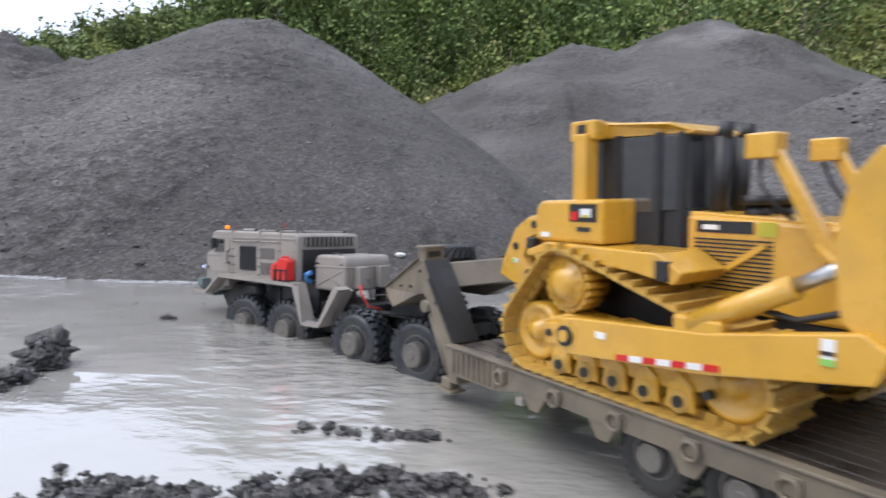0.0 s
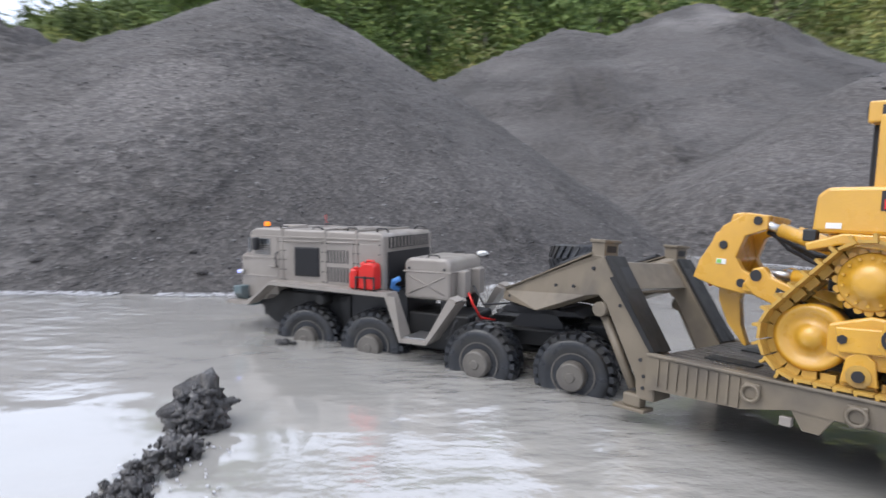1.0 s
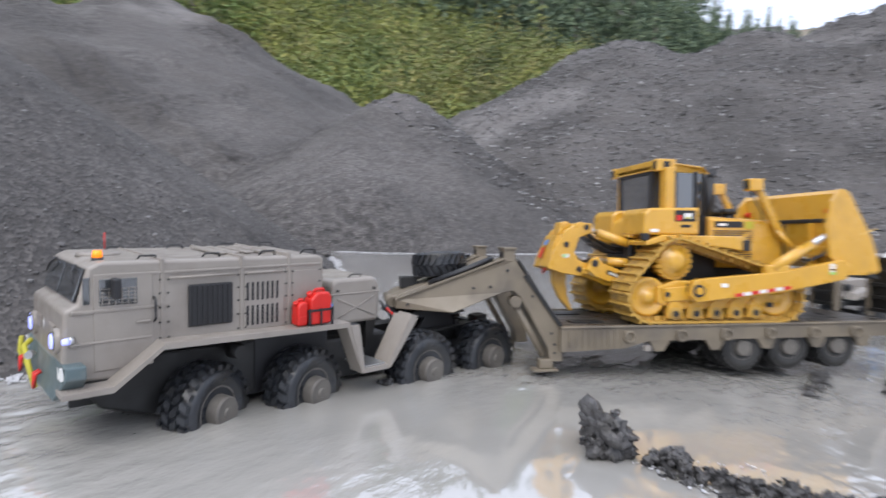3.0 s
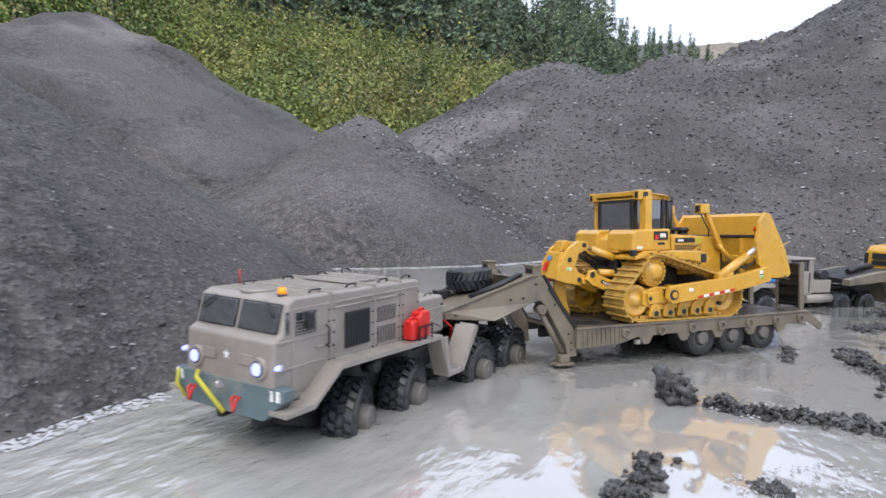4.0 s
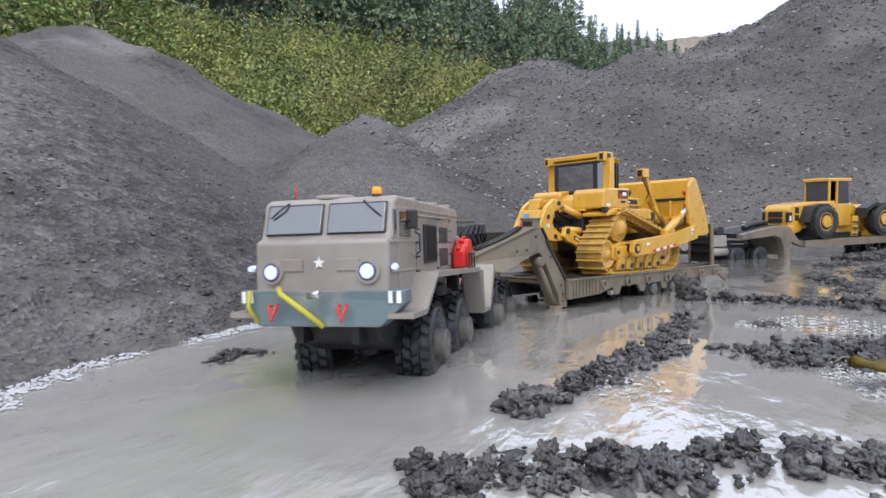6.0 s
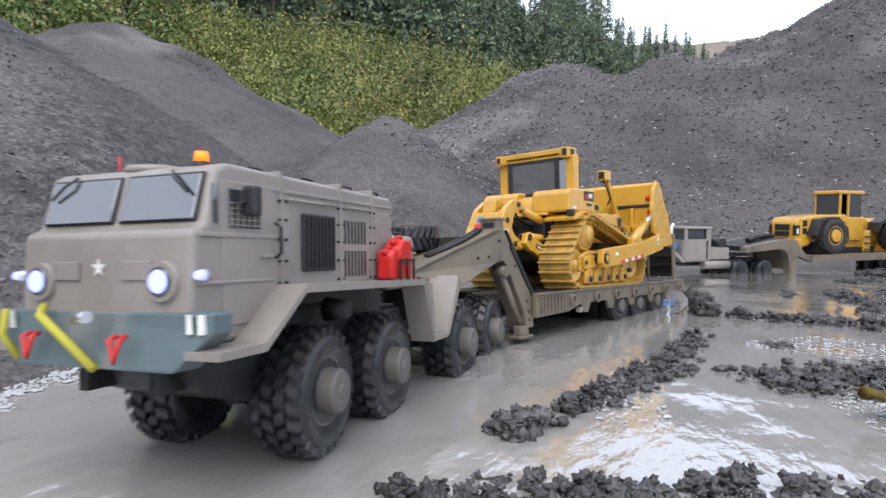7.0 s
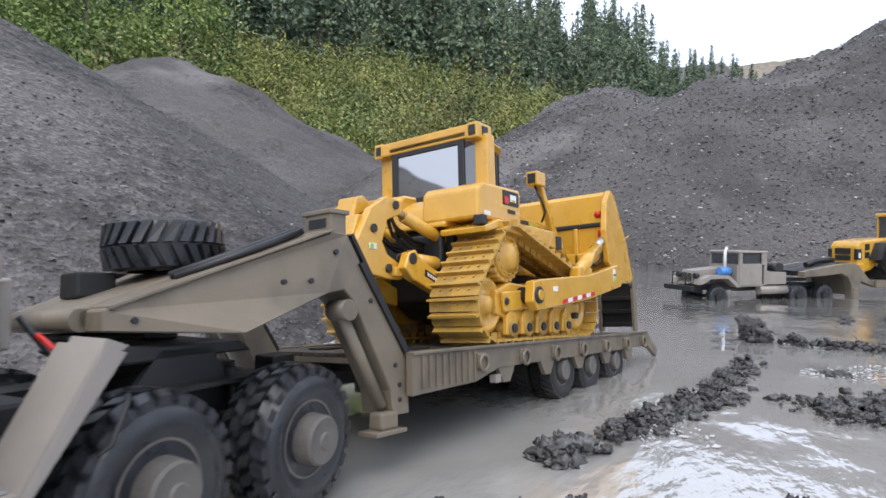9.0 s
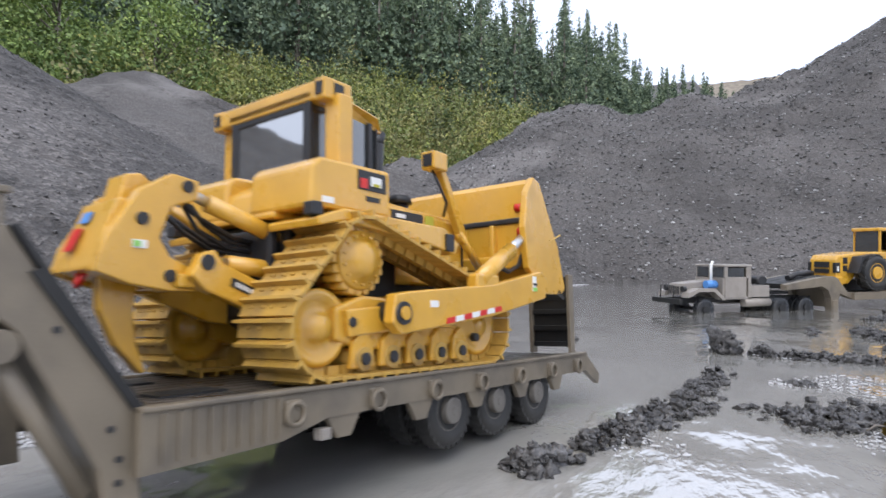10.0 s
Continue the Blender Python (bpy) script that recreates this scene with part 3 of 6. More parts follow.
    for x in AXLES:
        part("axle", cyl((x, -0.09, 0), (x, 0.09, 0), 0.011, seg=12), IRON, fr)
        part("differential", cyl((x - 0.02, 0, 0), (x + 0.02, 0, 0), 0.02, 0.016, 16), IRON, fr)
        for s in (-1, 1):
            part("spring", box(x - 0.035, x + 0.035, s * 0.047 - 0.005, s * 0.047 + 0.005, 0.008, 0.02, w=0.002), IRON, fr)
            part("shock", cyl((x + 0.02, s * 0.05, 0.0), (x + 0.03, s * 0.047, 0.06), 0.005, seg=10), IRON, fr)
    part("prop_shaft", cyl((-0.08, 0, 0.005), (0.44, 0, 0.008), 0.006, seg=10), IRON, fr)
    part("horn", cyl((0.40, 0.075, 0.075), (0.40, 0.1, 0.075), 0.013, 0.009, 18), IRON, fr)
    fw = part("fifth_wheel", prism([(-0.075, 0.072), (-0.06, 0.082), (0.055, 0.086), (0.065, 0.078), (0.055, 0.072)], -0.045, 0.045, w=0.002), BLACK, T, "black coupling plate")
    for s in (-1, 1):
        part("coupling_cheek", prism([(-0.05, 0.048), (0.05, 0.048), (0.025, 0.08), (-0.025, 0.08)], s * 0.042 - 0.003, s * 0.042 + 0.003), BLACK, fw)
        part("rear_bracket", box(-0.115, -0.085, s * 0.05 - 0.012, s * 0.05 + 0.012, 0.046, 0.066, w=0.002), IRON, fr)
        part("deck_plate", box(-0.13, 0.11, s * 0.045 - 0.016, s * 0.045 + 0.016, 0.0485, 0.052), IRON, fr)
    part("cable", tube([(0.122, 0.05, 0.10), (0.11, 0.06, 0.085), (0.1, 0.05, 0.06), (0.08, 0.035, 0.055)], 0.002, 6), RED, T)
    part("cable", tube([(0.122, 0.03, 0.11), (0.1, 0.035, 0.08), (0.06, 0.03, 0.085), (0.02, 0.02, 0.09)], 0.002, 6), BLACK, T)
    # true height of the roof and width of the tool box
    for o in T.children_recursive:
        slim = 0.86 if o.name.split(".")[0] in ("engine_box", "lid_seam", "cross_rib", "lid_bolt", "lid_handle") else 0.93 if o.name.split(".")[0] in ("bumper", "corner_stripe") else 1.0
        for v in o.data.vertices:
            v.co.y *= slim
            if v.co.z > 0.15:
                v.co.z = 0.15 + (v.co.z - 0.15) * 0.88
    for x in AXLES:
        for s in (1, -1):
            truck_wheels.append((wheel(T, pose(x, s * (0.0745 if x > 0.2 else 0.090), 0), MESHES, 0.0635, 0.052, s, HUB, RUBBER, 24, 0.007, rows=4), x, s))


build_truck()


def jerrycan(x, z, w, h, d):
    can = tagged(new("jerrycan"), "red plastic jerrycan strapped to the truck's running board", "jerrycan", "jerrycans")
    bm = prism([(-w / 2, 0), (w / 2, 0), (w / 2, h * 0.78), (w * 0.2, h), (-w * 0.38, h), (-w / 2, h * 0.85)], -d / 2, d / 2, w=0.003)
    for f in bm.faces:
        f.smooth = f.calc_area() < 0.0001
    part("body", bm, RED, can)
    part("handle", tube([(-w * 0.3, 0, h * 0.98), (-w * 0.25, 0, h * 1.07), (w * 0.12, 0, h * 1.07), (w * 0.18, 0, h * 0.98)], 0.0022, 8), RED, can)
    part("cap", cyl((w * 0.33, 0, h * 0.86), (w * 0.45, 0, h * 0.99), 0.004, seg=12), RED, can)
    part("rib", box(-w * 0.3, w * 0.3, -d / 2 - 0.0012, d / 2 + 0.0012, h * 0.35, h * 0.4), RED, can)
    return can, pose(x, 0.1035, z)


CANS = [jerrycan(0.287, 0.1025, 0.034, 0.046, 0.022), jerrycan(0.316, 0.1025, 0.016, 0.034, 0.02)]
rack = part("can_rack", box(0.268, 0.31, 0.115, 0.1165, 0.122, 0.125), BLACK, truck)
for rx in (0.27, 0.2885, 0.307):
    part("rack_bar", box(rx - 0.0015, rx + 0.0015, 0.1152, 0.1172, 0.101, 0.126), BLACK, rack)


# ---- the low loader: x ahead, origin at the nose of its gooseneck ----
trailer = tagged(new("lowboy_trailer"), "sand-coloured low loader trailer carrying a bulldozer", "trailer")
trailer_wheels = []


def d_ring(parent, x, y, z, s, m_):
    base = part("ring_plate", box(x - 0.009, x + 0.009, y - 0.002, y + 0.002, z - 0.009, z + 0.009, w=0.0015), m_, parent)
    part("tie_ring", tube([(x + 0.009 * math.cos(a), y + s * 0.004, z - 0.002 + 0.009 * math.sin(a)) for a in [i * math.pi / 6 for i in range(13)]], 0.0022, 6), m_, base)


def build_trailer():
    T = trailer
    neck = [(0.0, 0.008), (-0.19, 0.079), (-0.205, 0.078), (-0.288, -0.045), (-0.292, -0.1), (-0.268, -0.1), (-0.264, -0.075), (-0.213, 0.014), (-0.2, 0.025), (-0.18, 0.021), (-0.095, -0.012), (0.0, -0.008)]
    for s in (-1, 1):
        bm = prism(neck, s * 0.080, s * 0.125)
        for v in bm.verts:
            v.co.y -= s * 0.04 * min(1, max(0, 1 + v.co.x / 0.1))
        beam = part("gooseneck_beam", bev(bm, 0.0012, 1), TAN, T)
        top = [(-0.004, 0.0085), (-0.186, 0.0795), (-0.186, 0.0815), (-0.004, 0.0105)]
        bm = prism(top, s * 0.078, s * 0.1275)
        for v in bm.verts:
            v.co.y -= s * 0.04 * min(1, max(0, 1 + v.co.x / 0.1))
        part("beam_flange", bm, TAN, beam)
        back = [(-0.207, 0.077), (-0.286, -0.04), (-0.2895, -0.038), (-0.2105, 0.079)]
        part("back_flange", prism(back, s * 0.082, s * 0.1275), IRON, beam, "black rubber facing")
        part("leg_pad", prism([(-0.214, 0.062), (-0.28, -0.036), (-0.286, -0.033), (-0.22, 0.065)], s * 0.084, s * 0.108), BLACK, beam, "black rubber guard strip")
        part("leg_pad", prism([(-0.218, 0.05), (-0.284, -0.04), (-0.29, -0.037), (-0.224, 0.053)], s * 0.11, s * 0.1285), IRON, beam)
        part("hose", tube([(-0.06, s * 0.075, 0.034), (-0.12, s * 0.1, 0.06), (-0.17, s * 0.1, 0.08)], 0.0035, 8), BLACK, beam)
        part("hose", tube([(-0.06, s * 0.068, 0.036), (-0.12, s * 0.092, 0.0615), (-0.17, s * 0.092, 0.081)], 0.0035, 8), BLACK, beam)
        for x, z in ((-0.02, 0.0), (-0.13, 0.03), (-0.19, 0.06), (-0.16, 0.032), (-0.235, 0.015), (-0.27, -0.05), (-0.276, -0.085), (-0.276, -0.07)):
            y = s * (0.1255 - 0.04 * min(1, max(0, 1 + x / 0.1)))
            part("bolt", cyl((x, y - s * 0.002, z), (x, y + s * 0.001, z), 0.0025, seg=8), BLACK, beam)
        post = part("post_block", box(-0.204, -0.184, s * 0.106 - 0.018, s * 0.106 + 0.018, 0.076, 0.098, w=0.001), TAN, T)
        part("post_slot", box(-0.2045, -0.1835, s * 0.106 - 0.012, s * 0.106 + 0.012, 0.083, 0.092), BLACK, post)
        part("post_cap", box(-0.206, -0.182, s * 0.106 - 0.021, s * 0.106 + 0.021, 0.096, 0.1005, w=0.001), TAN, post)
        ram = part("lift_cylinder", cyl((-0.206, s * 0.116, 0.0), (-0.258, s * 0.116, -0.09), 0.006, seg=16), TAN, T)
        part("ram_eye", cyl((-0.205, s * 0.104, 0.006), (-0.205, s * 0.128, 0.006), 0.010, seg=18), TAN, ram)
        part("ram_foot", box(-0.274, -0.249, s * 0.107, s * 0.126, -0.113, -0.095, w=0.003), TAN, ram)
        part("foot_plate", box(-0.282, -0.238, s * 0.103, s * 0.13, -0.117, -0.1125, w=0.001), TAN, ram)
    nose = part("nose_plate", prism([(0.006, -0.006), (0.006, 0.008), (-0.012, 0.016), (-0.1, 0.048), (-0.1, 0.044), (-0.012, -0.006)], -0.06, 0.06, w=0.002), TAN, T)
    part("nose_roll", cyl((0.003, -0.06, 0.001), (0.003, 0.06, 0.001), 0.009, seg=16), TAN, nose)
    part("control_box", box(-0.05, -0.018, -0.035, 0.0, 0.02, 0.042, w=0.002), IRON, nose)
    part("cross_plate", prism([(-0.185, 0.07), (-0.205, 0.07), (-0.228, 0.036), (-0.21, 0.03)], -0.085, 0.085), TAN, T)
    part("king_plate", box(-0.085, -0.005, -0.04, 0.04, -0.016, -0.009, w=0.002), IRON, T)
    # deck
    deck = part("deck", box(-0.985, -0.288, -0.128, 0.128, -0.052, -0.046), TAN, T)
    for k in range(12):
        y = -0.118 + k * 0.0215
        part("deck_plank", box(-0.985, -0.29, y - 0.0095, y + 0.0095, -0.046, -0.0405, w=0.001), WET, deck)
    for s in (-1, 1):
        rail = part("side_rail", prism([(-0.284, -0.039), (-0.284, -0.082), (-0.4, -0.078), (-0.45, -0.066), (-0.99, -0.066), (-1.035, -0.09), (-1.04, -0.075), (-0.99, -0.039)], s * 0.128, s * 0.136), TAN, deck)
        part("rail_lip", box(-0.99, -0.284, s * 0.128 - 0.003, s * 0.136 + 0.003, -0.041, -0.0375, w=0.001), TAN, rail)
        for i in range(9):
            x = -0.3 - i * 0.012
            part("rail_rib", box(x - 0.0015, x + 0.0015, s * 0.1365, s * 0.1385, -0.076, -0.043), TAN, rail)
        for x in (-0.41, -0.51, -0.60, -0.69, -0.78, -0.87, -0.955):
            d_ring(rail, x, s * 0.1375, -0.055, s, TAN)
        for x in (-0.47, -0.58, -0.685, -0.79, -0.89):
            part("bracket", prism([(x - 0.02, -0.066), (x + 0.02, -0.066), (x + 0.008, -0.085), (x - 0.008, -0.085)], s * 0.129, s * 0.135), TAN, rail)
        part("marker_light", box(-0.452, -0.44, s * 0.132 - 0.004, s * 0.132 + 0.006, -0.084, -0.074, w=0.001), SAND, rail)
        part("main_beam", box(-0.96, -0.3, s * 0.045 - 0.008, s * 0.045 + 0.008, -0.085, -0.052), IRON, deck)
    for x in (-0.34, -0.44, -0.55):
        part("cross_beam", box(x - 0.006, x + 0.006, -0.126, 0.126, -0.066, -0.052), IRON, deck)
    for x, y in ((-0.36, 0.06), (-0.36, -0.06), (-0.5, 0.09)):
        part("deck_hatch", box(x - 0.03, x + 0.03, y - 0.016, y + 0.016, -0.0405, -0.0385), IRON, deck)
    # ramps
    for s in (-1, 1):
        r = part("loading_ramp", box(-1.0, -0.985, s * 0.078 - 0.037, s * 0.078 - 0.031, -0.04, 0.085, w=0.001), TAN, T, "raised ladder-like loading ramp")
        part("ramp_rail", box(-1.0, -0.985, s * 0.078 + 0.031, s * 0.078 + 0.037, -0.04, 0.085, w=0.001), TAN, r)
        for k in range(5):
            part("ramp_rung", box(-0.998, -0.987, s * 0.078 - 0.031, s * 0.078 + 0.031, -0.03 + k * 0.026, -0.022 + k * 0.026, w=0.001), IRON, r)
        part("ramp_back", box(-0.9945, -0.9915, s * 0.078 - 0.031, s * 0.078 + 0.031, -0.03, 0.08), IRON, r)
    for x in (-0.640, -0.736, -0.838):
        part("axle", cyl((x, -0.1, -0.084), (x, 0.1, -0.084), 0.008, seg=12), IRON, T)
        for s in (1, -1):
            trailer_wheels.append((wheel(T, pose(x, s * 0.112, -0.084), MESHES, 0.0435, 0.036, s, HUB, DRYRUB, 26, 0.003, 0.004), x, s))
            trailer_wheels.append((wheel(T, pose(x, s * 0.070, -0.084), MESHES, 0.0435, 0.036, s, HUB, DRYRUB, 26, 0.003, 0.004), x, s))


build_trailer()
spare = tagged(new("spare_tyre"), "black knobbly spare tyre lying on the gooseneck", "tyre")
bm = tyre(0.053, 0.044, 26, 0.006)
bmesh.ops.rotate(bm, verts=bm.verts, matrix=Matrix.Rotation(radians(90), 3, "X"))
part("tread", bm, RUBBER, spare)
part("rim", cyl((0, 0, -0.012), (0, 0, 0.008), 0.031, seg=24), BLACK, spare)
SPARE_AT = pose(-0.09, 0.004, 0.067, 0, 3, 0)
bm = None

# ---- the bulldozer, which faces the trailer's rear (-x) ----
dozer = tagged(new("bulldozer"), "yellow tracked bulldozer with blade and ripper on a trailer", "bulldozer")


def track_path(n):
    """n points and directions along the outside of the track loop, in x and z."""
    cs = [(-0.507, 0.0765, 0.040), (-0.456, 0.0115, 0.0445), (-0.716, 0.0085, 0.0435)]
    hull = []
    for cx, cz, r in cs:
        hull += [(cx + r * math.cos(a), cz + r * math.sin(a)) for a in [i * math.pi / 60 for i in range(120)]]
    hull.sort()
    low, up = [], []
    for p in hull:
        for h, sg in ((low, 1), (up, -1)):
            while len(h) > 1 and sg * ((h[-1][0] - h[-2][0]) * (p[1] - h[-2][1]) - (h[-1][1] - h[-2][1]) * (p[0] - h[-2][0])) <= 0:
                h.pop()
            h.append(p)
    loop = low[:-1] + up[::-1][:-1]
    pts = np.array(loop + [loop[0]])
    d = np.r_[0, np.cumsum(np.hypot(*np.diff(pts, axis=0).T))]
    out = []
    for i in range(n):
        q = d[-1] * i / n
        x, z = np.interp(q, d, pts[:, 0]), np.interp(q, d, pts[:, 1])
        x2, z2 = np.interp((q + 0.002) % d[-1], d, pts[:, 0]), np.interp((q + 0.002) % d[-1], d, pts[:, 1])
        out.append((x, z, math.atan2(z2 - z, x2 - x)))
    return out, d[-1]


def mark(parent, x0, x1, y, z0, z1, m_, s):
    return part("label", box(x0, x1, min(y, y + s * 0.0008), max(y, y + s * 0.0008), z0, z1), m_, parent)


def build_dozer():
    D = dozer
    n = 46
    path, length = track_path(n)
    step = length / n
    shoe = box(-step * 0.47, step * 0.47, -0.037, 0.037, -0.001, 0.0022)
    box(-step * 0.42, -step * 0.25, -0.037, 0.037, 0.0022, 0.0085, shoe)
    box(-step * 0.40, step * 0.40, -0.016, -0.009, -0.009, -0.001, shoe)
    box(-step * 0.40, step * 0.40, 0.009, 0.016, -0.009, -0.001, shoe)
    for y in (-0.022, -0.006, 0.006, 0.022):
        cyl((0, y, 0.002), (0, y, 0.0042), 0.0018, seg=6, bm=shoe)
    first = None
    for s in (1, -1):
        frame_bm = prism([(-0.462, 0.03), (-0.50, 0.042), (-0.56, 0.038), (-0.69, 0.03), (-0.70, -0.002), (-0.66, -0.012), (-0.5, -0.012), (-0.462, 0.0)], s * 0.098 - 0.022, s * 0.098 + 0.022, w=0.003)
        tf = part("track_frame", frame_bm, YELLOW, D)
        for x, z, a in path:
            m = pose(x, s * 0.098, z, 0, 0, 0) @ Matrix.Rotation(-a + math.pi, 4, "Y")
            if first is None:
                first = part("track_shoe", shoe, TRACK, tf)
                first.matrix_basis = m
            else:
                again(first, tf, m)
        for cx, cz, r, nm in ((-0.456, 0.0115, 0.036, "rear_idler"), (-0.716, 0.0085, 0.036, "front_idler")):
            w = part(nm, lathe([(s * 0.098 - 0.02, r * 0.8), (s * 0.098 - 0.018, r), (s * 0.098 + 0.018, r), (s * 0.098 + 0.02, r * 0.82), (s * 0.098 + 0.014, r * 0.7), (s * 0.098 + 0.014, r * 0.35), (s * 0.098 + 0.024, r * 0.3), (s * 0.098 + 0.024, 0.0005)], 36), YELLOW, tf)
            w.location = (cx, 0, cz)
        spr = lathe([(s * 0.075, 0.03), (s * 0.118, 0.030), (s * 0.121, 0.028), (s * 0.121, 0.019), (s * 0.128, 0.017), (s * 0.129, 0.006), (s * 0.129, 0.0005)], 36)
        for i in range(20):
            a = 2 * math.pi * i / 20
            cyl((0.031 * math.sin(a), s * 0.085, 0.031 * math.cos(a)), (0.031 * math.sin(a), s * 0.117, 0.031 * math.cos(a)), 0.0042, 0.0042, 8, spr)
        for i in range(14):
            a = 2 * math.pi * i / 14
            cyl((0.0245 * math.sin(a), s * 0.12, 0.0245 * math.cos(a)), (0.0245 * math.sin(a), s * 0.1235, 0.0245 * math.cos(a)), 0.0016, seg=6, bm=spr)
        w = part("sprocket", spr, YELLOW, tf, "yellow drive sprocket with bolt ring")
        w.location = (-0.507, 0, 0.0765)
        for i in range(5):
            x = -0.495 - i * 0.041
            part("bogie", prism([(x - 0.017, -0.028), (x + 0.017, -0.028), (x + 0.013, -0.002), (x, 0.008), (x - 0.013, -0.002)], s * 0.118, s * 0.125, w=0.0015), YELLOW, tf)
            part("roller", cyl((x, s * 0.08, -0.019), (x, s * 0.127, -0.019), 0.0115, seg=18), TRACK, tf)
            part("roller_cap", cyl((x, s * 0.127, -0.019), (x, s * 0.1295, -0.019), 0.006, seg=10), BLACK, tf)
        part("recoil_cover", prism([(-0.56, 0.043), (-0.655, 0.034), (-0.655, 0.006), (-0.56, 0.012)], s * 0.098 - 0.018, s * 0.098 + 0.0255, w=0.003), YELLOW, tf)
        part("roller_guard", prism([(-0.47, 0.028), (-0.56, 0.034), (-0.565, 0.008), (-0.475, 0.002)], s * 0.12, s * 0.1265, w=0.002), YELLOW, tf)
        for x, z in ((-0.478, 0.016), (-0.625, 0.016), (-0.69, -0.005)):
            part("frame_bolt", cyl((x, s * 0.12, z), (x, s * 0.1285, z), 0.005, seg=6), BLACK, tf)
        # push arm
        arm = part("push_arm", prism([(-0.517, 0.043), (-0.512, 0.015), (-0.525, 0.003), (-0.70, 0.02), (-0.835, 0.043), (-0.845, 0.068), (-0.825, 0.08), (-0.70, 0.058), (-0.54, 0.046)], s * 0.141 - 0.007, s * 0.141 + 0.007, w=0.002), YELLOW, D)
        part("trunnion", cyl((-0.527, s * 0.12, 0.024), (-0.527, s * 0.151, 0.024), 0.0115, seg=20), BLACK, arm)
        part("trunnion_cap", cyl((-0.527, s * 0.151, 0.024), (-0.527, s * 0.153, 0.024), 0.007, seg=14), YELLOW, arm)
        for k in range(7):
            x = -0.60 - k * 0.0165
            part("warning_stripe", prism([(x, 0.0128 + (-0.605 - x) * 0.12), (x - 0.0165, 0.0128 + (-0.605 - x + 0.0165) * 0.12), (x - 0.0165, 0.0188 + (-0.605 - x + 0.0165) * 0.12), (x, 0.0188 + (-0.605 - x) * 0.12)], s * 0.148, s * 0.1488), WHITE if k % 2 else RED, arm)
        mark(arm, -0.585, -0.572, s * 0.148, 0.03, 0.037, WHITE, s)
        mark(arm, -0.808, -0.798, s * 0.148, 0.052, 0.072, WHITE, s)
        mark(arm, -0.808, -0.798, s * 0.1489, 0.052, 0.057, GREENMARK, s)
        mark(arm, -0.808, -0.798, s * 0.1489, 0.06, 0.063, BLACK, s)
        brace = part("tilt_brace", cyl((-0.68, s * 0.138, 0.062), (-0.77, s * 0.132, 0.106), 0.0105, seg=18), YELLOW, D)
        part("brace_rod", cyl((-0.765, s * 0.132, 0.104), (-0.822, s * 0.128, 0.135), 0.006, seg=14), SILVER, brace)
        part("brace_foot", box(-0.715, -0.665, s * 0.138 - 0.009, s * 0.138 + 0.009, 0.048, 0.07, w=0.003), YELLOW, brace)
        part("brace_eye", cyl((-0.82, s * 0.118, 0.136), (-0.82, s * 0.138, 0.136), 0.008, seg=14), RED, brace)
        part("tilt_hose", tube([(-0.73, s * 0.13, 0.085), (-0.77, s * 0.128, 0.078), (-0.80, s * 0.126, 0.088), (-0.82, s * 0.124, 0.11)], 0.003, 8), BLACK, brace)
        # track cover
        part("fender", prism([(-0.435, 0.112), (-0.47, 0.124), (-0.63, 0.122), (-0.66, 0.105), (-0.65, 0.092), (-0.60, 0.1), (-0.47, 0.112), (-0.437, 0.104)], s * 0.052, s * 0.126, w=0.002), YELLOW, D)
        part("step_light", box(-0.645, -0.63, s * 0.126 - 0.004, s * 0.126 + 0.003, 0.095, 0.115, w=0.001), BLACK, D)
        part("tail_lamp", box(-0.444, -0.432, s * 0.116 - 0.007, s * 0.116 + 0.007, 0.114, 0.127, w=0.0015), BLACK, D, "square dark rear work light")
        # cab lower body
        tank = part("tank", prism([(-0.437, 0.124), (-0.439, 0.164), (-0.449, 0.173), (-0.548, 0.175), (-0.548, 0.124)], min(s * 0.02, s * 0.114), max(s * 0.02, s * 0.114), w=0.004), YELLOW, D)
        mark(tank, -0.54, -0.498, s * 0.1142, 0.149, 0.169, BLACK, s)
        mark(tank, -0.532, -0.516, s * 0.1151, 0.154, 0.164, WHITE, s)
        mark(tank, -0.529, -0.519, s * 0.1155, 0.154, 0.157, STRAP, s)
        mark(tank, -0.511, -0.501, s * 0.1151, 0.1505, 0.1605, RED, s)
        mark(tank, -0.53, -0.51, s * 0.1142, 0.138, 0.143, BLACK, s)
        mark(tank, -0.465, -0.45, s * 0.1142, 0.129, 0.135, WHITE, s)
        # ROPS post and cab side
        part("rops_post", box(-0.507, -0.487, s * 0.088 - 0.011, s * 0.088 + 0.011, 0.16, 0.25, w=0.002), YELLOW, D)
        lamp = part("rops_lamp", box(-0.513, -0.474, s * 0.088 - 0.014, s * 0.088 + 0.003, 0.243, 0.266, w=0.002), YELLOW, D)
        part("lamp_lens", box(-0.475, -0.4725, s * 0.088 - 0.009, s * 0.088 + 0.0, 0.248, 0.261), BLACK, lamp)
        part("lamp_lens", box(-0.5, -0.487, s * 0.0915 - 0.001, s * 0.0915 + 0.001, 0.248, 0.261), BLACK, lamp)
        for x0, x1 in ((-0.475, -0.478), (-0.522, -0.53), (-0.572, -0.58), (-0.596, -0.602)):
            part("cab_pillar", box(x1, x0, s * 0.064 - 0.003, s * 0.064 + 0.003, 0.155 if x1 > -0.55 else 0.085, 0.247, w=0.001), BLACK, D)
        part("cab_window", box(-0.522, -0.478, s * 0.062 - 0.0008, s * 0.062 + 0.0008, 0.162, 0.244), GLASS, D)
